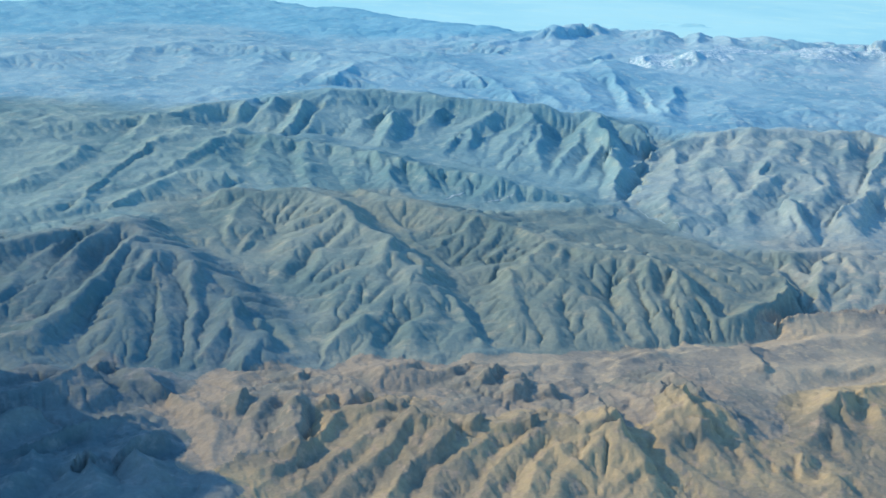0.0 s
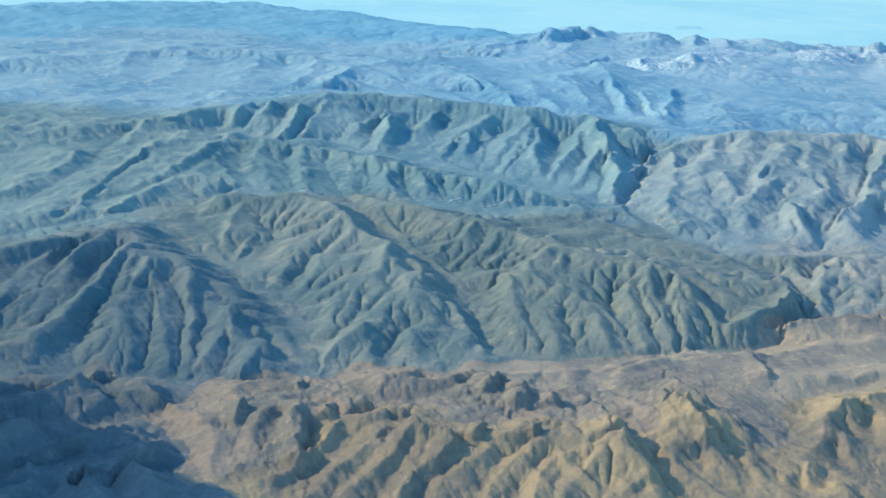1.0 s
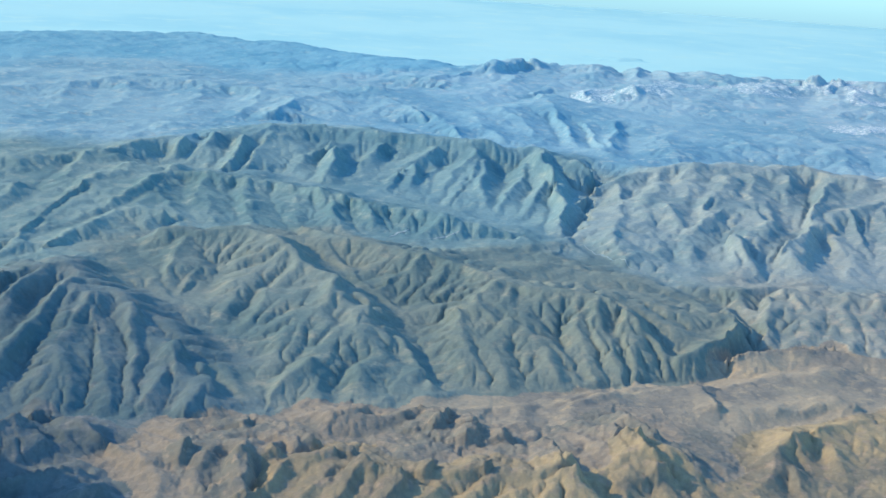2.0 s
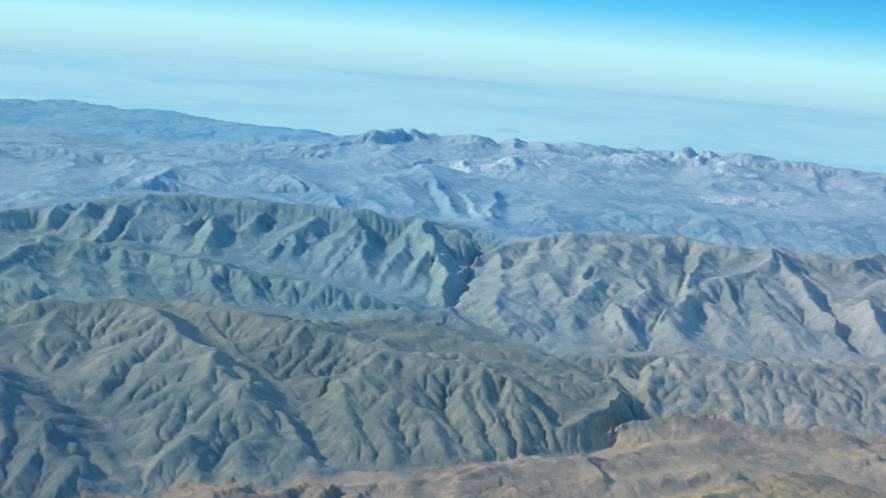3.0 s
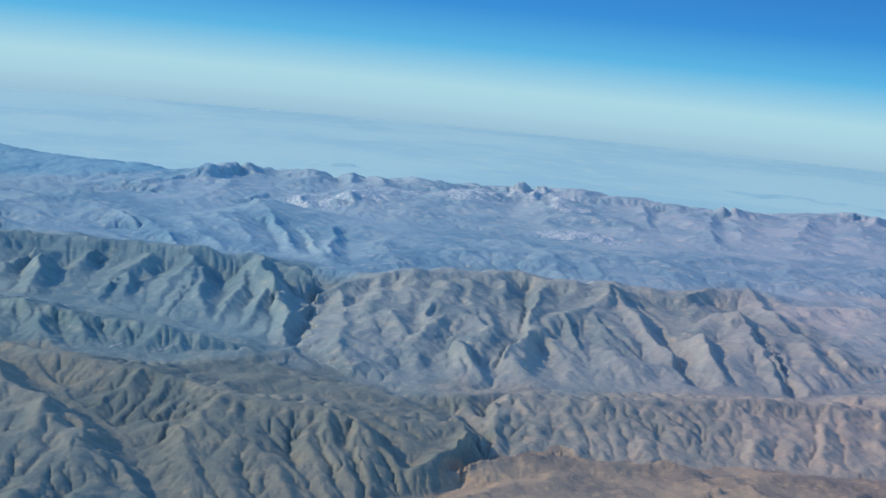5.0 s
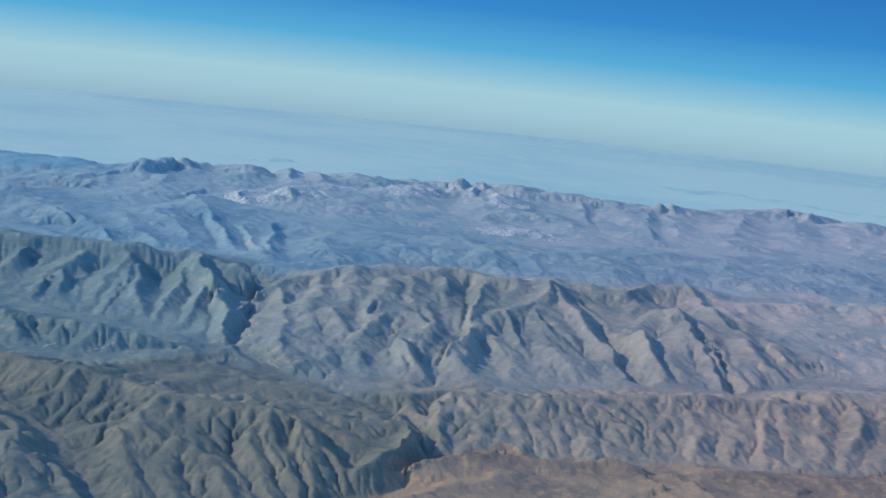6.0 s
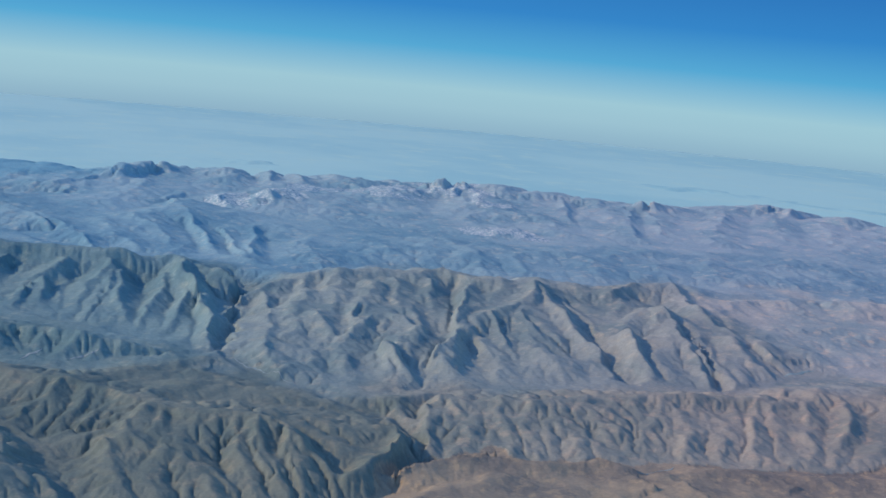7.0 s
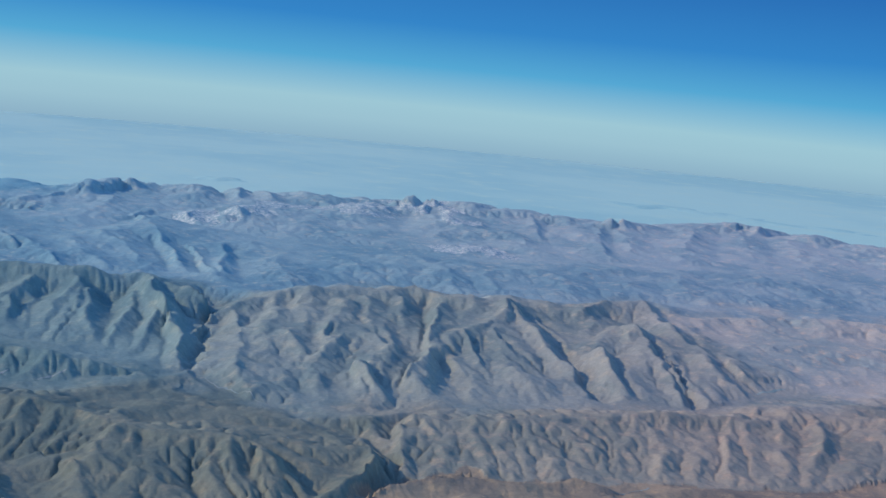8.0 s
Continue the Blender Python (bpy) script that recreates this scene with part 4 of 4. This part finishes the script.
def finer(v):
    """Twice as fine a net, by halves."""
    w = np.empty((2 * v.shape[0] - 1, v.shape[1]))
    w[::2], w[1::2] = v, (v[1:] + v[:-1]) / 2
    out = np.empty((w.shape[0], 2 * w.shape[1] - 1))
    out[:, ::2], out[:, 1::2] = w, (w[:, 1:] + w[:, :-1]) / 2
    return out


def blurred(v, size, times=2):
    for k in range(times):
        for axis, n in ((0, max(1, size // 2)), (1, size)):
            pad = [(0, 0), (0, 0)]
            pad[axis] = (n + 1, n)
            c = np.cumsum(np.pad(v, pad, mode="edge"), axis)
            v = (c[2 * n + 1:] - c[:-2 * n - 1]) / (2 * n + 1) if axis == 0 else (c[:, 2 * n + 1:] - c[:, :-2 * n - 1]) / (2 * n + 1)
    return v


# water cuts the land on a coarse net first, then on finer ones
step = radians(0.304)
nc, nr = int((A1 - A0) / step) + 1, int(math.log(R1 / R0) / (2 * step)) + 1
h = None
for times, cut, lift, spread, least in ((12, 0.04, 0.006, 0.02, 40), (20, 0.06, 0.008, 0.018, 14)):
    if h is not None:
        h, before = finer(h), finer(h0)
        nr, nc = h.shape
        step /= 2
    ang, rad, r, a, x, y = net(step, nr, nc)
    h0, zone, dv, keep, floor = outline(ang, rad, x, y, r, a)
    relief = np.maximum(h0 - floor, 0)
    dt, dr = r * step, r * 2 * step
    fixed = dv < dt * 0.8
    fixed[0], fixed[-1] = True, True
    if h is None:
        h = h0 + (0.4 + 0.04 * relief) * keep * fbm(x, y, 40, 6, 21, 0.6)
    else:
        h += h0 - before + np.clip(r / 550, 1, 3) * (0.2 + 0.02 * relief) * keep * fbm(550 * a, 550 * np.log(r / 550), 14, 4, 41, 0.6)
        h[fixed] = floor[fixed]
    for k in range(times):
        h = drain(h, dr, dt, dt * dr, fixed, cut * SOFTNESS[zone], lift * relief, spread, least)
carved = h - h0
carved = finer(carved - blurred(carved, 8))
nr, nc = carved.shape
step /= 2
ang, rad, r, a, x, y = net(step, nr, nc)
h, zone, dv, keep, floor = outline(ang, rad, x, y, r, a)
relief = np.maximum(h - floor, 0)
bold = blurred(BOLD[zone], 10)      # steeper spurs and deeper ravines
h += bold * (h - blurred(h, 24)) + (0.7 - 0.2 * smooth(650, 850, r) - 0.15 * smooth(950, 1150, r)) * carved
h += keep * np.clip(r / 550, 1, 2) * (1 - 0.4 * smooth(950, 1150, r)) * (0.13 + 0.02 * relief) * fbm(550 * a, 550 * np.log(r / 550), 8, 4, 77, 0.6)

# the foothills lie in small slanting spurs
def spurs(x, y):
    along, across, total = 0.46 * x - 0.5 * y, 0.85 * x + 0.5 * y, np.zeros_like(x)
    for k, size in enumerate((13, 6.5, 3.4)):
        total += 0.6 ** k * (0.45 - np.abs(value_noise(across / size + 3.1 * k, along / size / 2.2, 700 + k)))
    return total


tread = blurred(np.where(GENTLE[zone], np.where(zone == ZONES.index("tan_bench"), 0.3, 1.0), 0.0), 8)
wx = x + 3 * fbm(x, y, 20, 3, 720)
h += 1.05 * tread * spurs(wx, y)
dt, dr = r * step, r * 2 * step
fixed = np.zeros(h.shape, bool)
fixed[0], fixed[-1] = True, True
cut = 0.05 * blurred(SOFTNESS[zone], 12)
for k in range(8):
    h = drain(h, dr, dt, dt * dr, fixed, cut, 0.004 * relief, 0.008, 4)

h += 0.5 * tread * (0.4 - np.abs(fbm(wx + 0.3 * y, y, 6, 4, 760, 0.6)))

# small hogbacks: each rises gently to its line and breaks off beyond it
for rise, line in SCARPS:
    turns, ways = [math.atan2(p[0], p[1]) for p in line], [math.hypot(p[0], p[1]) for p in line]
    i0, i1 = np.searchsorted(rad, (min(ways) - 40, max(ways) + 40))
    j0, j1 = np.searchsorted(ang, (min(turns) - 0.1, max(turns) + 0.1))
    part = np.s_[i0:i1, j0:j1]
    px, py = x[part] + 1.6 * fbm(x[part], y[part], 7, 4, 810, 0.6), y[part] + 1.6 * fbm(x[part], y[part], 7, 4, 815, 0.6)
    best, side, along, done = np.full(px.shape, 1e9), np.zeros(px.shape), np.zeros(px.shape), 0.0
    total = sum(math.dist(p, q) for p, q in zip(line, line[1:]))
    for (ax, ay, _), (bx, by, _) in zip(line, line[1:]):
        dx, dy = bx - ax, by - ay
        long = math.hypot(dx, dy)
        k = np.clip(((px - ax) * dx + (py - ay) * dy) / long ** 2, 0, 1)
        d = np.hypot(px - ax - k * dx, py - ay - k * dy)
        near = d < best
        best = np.where(near, d, best)
        side = np.where(near, np.sign(dx * (py - ay) - dy * (px - ax)), side)
        along = np.where(near, (done + k * long) / total, along)
        done += long
    ends = smooth(0, 0.12, along) * (1 - smooth(0.85, 1, along))
    h[part] += rise * (0.25 + 0.75 * ends) * np.where(side > 0, np.clip(1 - best / (0.7 * rise), 0, 1), np.exp(-best / 14)) * (1 - smooth(14, 32, best))

# the zone borders wander, so steps in the painted haze don't show
reach = (8 + 0.02 * r) / dt
ii = np.clip(np.arange(nr)[:, None] + (0.5 * reach * fbm(x, y, 30, 5, 91, 0.8)).astype(int), 0, nr - 1)
jj = np.clip(np.arange(nc)[None, :] + (reach * fbm(x, y, 30, 5, 97, 0.8)).astype(int), 0, nc - 1)
firm = np.array([key in ("foothills", "grey_foothills", "tan_bench", "shaded_hills", "shade_mountain", "limestone_crags") for key in ZONES])
other = zone[ii, jj]
zone = np.where(firm[zone] | firm[other], zone, other)

# zone colours blend at borders to even out painted haze; compass tint multiplied in
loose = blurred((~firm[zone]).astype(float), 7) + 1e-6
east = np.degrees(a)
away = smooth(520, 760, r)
haze_tint = np.stack([1 + away * (np.interp(east, EAST, REDDER) - 1), np.ones(r.shape), 1 + away * (np.interp(east, EAST, BLUER) - 1)], 2)
COLOURS = {}
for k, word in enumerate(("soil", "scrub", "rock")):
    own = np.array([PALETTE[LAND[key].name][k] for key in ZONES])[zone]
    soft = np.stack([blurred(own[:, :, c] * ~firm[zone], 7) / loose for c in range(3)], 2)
    COLOURS[word] = np.where(firm[zone][:, :, None], own, soft) * haze_tint

# the rest of the sheet: inside, outside and round the back
fall = np.concatenate([np.linspace(0.05, R0, 30)[:-1], rad, np.geomspace(R1 * 1.005, 4880, 60)])
turn = np.concatenate([ang, np.linspace(A1, A0 + 2 * math.pi, 121)[1:-1]])
turn[:nc] = ang
r, a, X, Y = places(fall, turn)
Z = fbm(X, Y, 160, 6, 31) * 7 * (1 - smooth(1500, 2300, r)) + 4
inner, outer = 29, 29 + nr
Z[inner:outer, :nc] = h
edge = np.pad(h, ((inner, len(fall) - outer), (0, len(turn) - nc)), mode="edge")
back = np.minimum(np.abs(a - A1), np.abs(a - A0 - 2 * math.pi))
apart = np.maximum(np.maximum((R0 - r) / 60, (r - rad[-1]) / 300), np.where(a > A1, back / 0.15, 0))
blend = smooth(0, 1, apart)
side = np.where(a > (A1 + A0 + 2 * math.pi) / 2, 0, nc - 1)
rowi = np.clip(np.arange(len(fall)) - inner, 0, nr - 1)[:, None] + 0 * side
coli = np.where(np.arange(len(turn))[None, :] < nc, np.minimum(np.arange(len(turn)), nc - 1)[None, :], side)
Z = h[rowi, coli] * (1 - blend) + Z * blend
Z -= 140 * smooth(3270, 3900, r)          # beyond its rim the plain sinks out of sight
ZONE = np.full(Z.shape, -1)
ZONE[inner:outer - 1, :nc - 1] = np.where(keep[:-1, :-1] > 0.25, zone[:-1, :-1], -1)


def sheet(name, faces):
    """A mesh of the faces of the net that are marked."""
    rows, cols = np.nonzero(faces)
    width = len(turn)
    quad = np.stack([rows * width + cols, rows * width + (cols + 1) % width, (rows + 1) * width + (cols + 1) % width, (rows + 1) * width + cols], 1)
    used, flat = np.unique(quad[:, ::-1], return_inverse=True)
    me = bpy.data.meshes.new(name)
    me.vertices.add(len(used))
    me.vertices.foreach_set("co", np.stack([X.ravel()[used], Y.ravel()[used], Z.ravel()[used]], 1).astype(np.float32).ravel())
    me.loops.add(flat.size)
    me.loops.foreach_set("vertex_index", flat.ravel().astype(np.int32))
    me.polygons.add(len(quad))
    me.polygons.foreach_set("loop_start", np.arange(0, flat.size, 4, dtype=np.int32))
    me.polygons.foreach_set("use_smooth", np.ones(len(quad), bool))
    me.update()
    me.validate()
    row, col = used // width - inner, used % width
    if row.min() >= 0 and row.max() < nr and col.max() < nc:
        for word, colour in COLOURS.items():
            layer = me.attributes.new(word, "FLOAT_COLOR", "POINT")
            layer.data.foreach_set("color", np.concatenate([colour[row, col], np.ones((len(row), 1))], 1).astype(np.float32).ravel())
    return new(name, me)


everything = np.ones((len(fall) - 1, len(turn)), bool)
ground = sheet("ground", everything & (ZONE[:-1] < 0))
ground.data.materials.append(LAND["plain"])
ground.data.materials.append(LAND["steppe"])
rows, cols = np.nonzero(everything & (ZONE[:-1] < 0))
near = (fall[rows] < R0) | ((turn[cols] > A1) & (fall[rows] < 2000))      # below and behind the aircraft: bare steppe
ground.data.polygons.foreach_set("material_index", near.astype(np.int32))
tagged(ground, "bare steppe passing into a pale hazy plain", "plain", kind="structure")
LABELS = {
    "west_massif": "steep olive-brown mountain with branching gullies",
    "central_massif": "grey-brown scrub mountain cut by dark ravines",
    "east_massif": "broad grey-brown mountain ending at a river gorge",
    "faceted_ridge": "pale mountain ridge with triangular eroded facets",
    "north_massif": "rounded mountain with deep branching gullies, coloured pale for haze",
    "low_hills": "low greenish-grey eroded hills above a tan bench",
    "hazy_hills": "hazy reddish hills beside a pale valley",
    "northwest_hills": "hazy blue-green hills with soft ridges",
    "middle_range": "hazy blue mountain range with soft folds",
    "pale_range": "distant mountain range with pale limestone cliffs",
    "far_range": "mountain range on the skyline, coloured faint blue for haze",
    "shade_mountain": "unseen high brown mountain added to shade the hills beside it",
    "grey_foothills": "dusty grey-brown foothills with small dark scarps",
    "shaded_hills": "hills in mountain shade, coloured darker to deepen it",
    "tan_bench": "tan gently rolling bench above the river gorge",
    "limestone_crags": "white limestone crags on the distant range",
    "foothills": "golden bare foothills with sharp shadowed gullies",
}
KINDS = {"hill": ("foothills", "grey_foothills", "tan_bench", "low_hills", "hazy_hills", "northwest_hills", "shaded_hills"), "cliff": ("limestone_crags",)}
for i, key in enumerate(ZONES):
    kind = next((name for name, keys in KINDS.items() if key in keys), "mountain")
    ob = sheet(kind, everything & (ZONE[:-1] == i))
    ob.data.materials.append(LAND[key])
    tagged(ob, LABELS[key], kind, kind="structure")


# ---- pale gravel washes along the valley floors ----
def ground_at(px, py):
    """The height of the land at a place within the fine part of the net."""
    u = (np.arctan2(px, py) - A0) / step
    v = np.log(np.hypot(px, py) / R0) / (2 * step)
    i, j = np.clip(v.astype(int), 0, nr - 2), np.clip(u.astype(int), 0, nc - 2)
    fv, fu = np.clip(v - i, 0, 1), np.clip(u - j, 0, 1)
    return (h[i, j] * (1 - fu) + h[i, j + 1] * fu) * (1 - fv) + (h[i + 1, j] * (1 - fu) + h[i + 1, j + 1] * fu) * fv


def gravel_wash(line, width, seed):
    """A strip of pale gravel that lies on the land, wider and narrower along its way."""
    pts = np.array([p[:2] for p in line], float)
    far = np.concatenate([[0], np.cumsum(np.hypot(*np.diff(pts, axis=0).T))])
    s = np.arange(0, far[-1], 0.8)
    x, y = np.interp(s, far, pts[:, 0]), np.interp(s, far, pts[:, 1])
    x, y = x + 1.5 * fbm(s, 0 * s, 9, 3, seed), y + 1.5 * fbm(s, 0 * s, 9, 3, seed + 5)
    nx, ny = -np.gradient(y), np.gradient(x)
    size = np.hypot(nx, ny)
    half = width * (0.55 + 0.4 * fbm(s, 0 * s, 12, 3, seed + 9)) * np.sin(np.pi * s / s[-1]) ** 0.4
    side = np.linspace(-1, 1, 7)
    px, py = x[:, None] + (nx / size * half)[:, None] * side, y[:, None] + (ny / size * half)[:, None] * side
    top = ground_at(px, py) + 0.12 + 0.1 * (1 - side ** 2)
    n, m = px.shape
    verts = np.stack([px.ravel(), py.ravel(), top.ravel()], 1).tolist()
    faces = [(i * m + j, i * m + j + 1, (i + 1) * m + j + 1, (i + 1) * m + j) for i in range(n - 1) for j in range(m - 1)]
    me = bpy.data.meshes.new("gravel_wash")
    me.from_pydata(verts, [], faces)
    me.polygons.foreach_set("use_smooth", [True] * len(faces))
    me.materials.append(LAND["gravel"])
    me.update()
    return tagged(new("gravel_wash", me), "pale dry gravel wash on the valley floor", "gravel wash", kind="structure")


for k, (line, width) in enumerate(WASHES):
    gravel_wash(line, width, 300 + 20 * k)


# ---- low hills far out on the plain ----
def plain_hill(x, y, length, width, height, seed):
    n, m = 49, 17
    width *= 1.8
    u, v = np.meshgrid(np.linspace(-1, 1, n), np.linspace(-1, 1, m), indexing="ij")
    bend = 0.35 * fbm(u * 3, 0 * u, 1, 3, seed)
    along = Vector((y, -x)).normalized()
    px = x + along.x * u * length - along.y * (v + bend) * width
    py = y + along.y * u * length + along.x * (v + bend) * width
    rise = np.clip(1 - u ** 2, 0, 1) * np.clip(1 - v ** 2, 0, 1) * (1 + 0.6 * fbm(px, py, 45, 4, seed + 3))
    verts = np.stack([px.ravel(), py.ravel(), (-2 + (2 + 0.55 * height) * rise ** 0.7).ravel()], 1).tolist()
    faces = [(i * m + j, (i + 1) * m + j, (i + 1) * m + j + 1, i * m + j + 1) for i in range(n - 1) for j in range(m - 1)]
    me = bpy.data.meshes.new("hill")
    me.from_pydata(verts, [], faces)
    me.polygons.foreach_set("use_smooth", [True] * len(faces))
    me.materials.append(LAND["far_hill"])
    me.update()
    return tagged(new("hill", me), "low hill on the distant plain, coloured faint for haze", "hill", kind="structure")


for k, spot in enumerate(PLAIN_HILLS):
    plain_hill(*spot, 500 + 11 * k)


# ---- sky behind the far plain ----
FAR = 4800


def sky_ring():
    m = bpy.data.materials.new("far_sky")
    m.use_nodes = True
    t = m.node_tree
    t.nodes.clear()
    sep = t.nodes.new("ShaderNodeSeparateXYZ")
    t.links.new(t.nodes.new("ShaderNodeTexCoord").outputs["Object"], sep.inputs[0])
    fac = node(t, "ShaderNodeMapRange")
    fac.inputs["From Min"].default_value, fac.inputs["From Max"].default_value = -82, 906
    t.links.new(sep.outputs["Z"], fac.inputs["Value"])
    cr = t.nodes.new("ShaderNodeValToRGB")
    stops = ((0.0, (0.362, 0.482, 0.525)), (0.08, (0.435, 0.575, 0.58)), (0.155, (0.455, 0.615, 0.605)), (0.31, (0.15, 0.42, 0.60)), (0.47, (0.07, 0.255, 0.53)), (0.74, (0.044, 0.16, 0.42)))
    for k, (at, c) in enumerate(stops):
        e = cr.color_ramp.elements[k] if k < 2 else cr.color_ramp.elements.new(at)
        e.position, e.color = at, (*c, 1)
    t.links.new(fac.outputs["Result"], cr.inputs["Fac"])
    em = node(t, "ShaderNodeEmission", Strength=SKY_GLOW)
    t.links.new(cr.outputs["Color"], em.inputs["Color"])
    t.links.new(em.outputs[0], t.nodes.new("ShaderNodeOutputMaterial").inputs["Surface"])
    bm = bmesh.new()
    n, first, last = 60, radians(-22), radians(58)
    arc = [first + (last - first) * k / n for k in range(n + 1)]
    tops = [200 + FAR * math.tan(radians(0.8 + 7 * smooth(-0.15, 0.75, k))) for k in arc]      # it rises with the arc
    ring = [[bm.verts.new((FAR * math.sin(k), FAR * math.cos(k), -130 + (top + 130) * part)) for k, top in zip(arc, tops)] for part in (0, 0.3, 0.6, 1)]
    for low, high in zip(ring, ring[1:]):
        for k in range(n):
            bm.faces.new((low[k], high[k], high[k + 1], low[k + 1]))
    me = bpy.data.meshes.new("backdrop")
    bm.to_mesh(me)
    ob = new("backdrop", me)
    me.materials.append(m)
    return tagged(ob, "hazy white horizon rising into clear blue sky", "sky", kind="structure")


sky_ring()
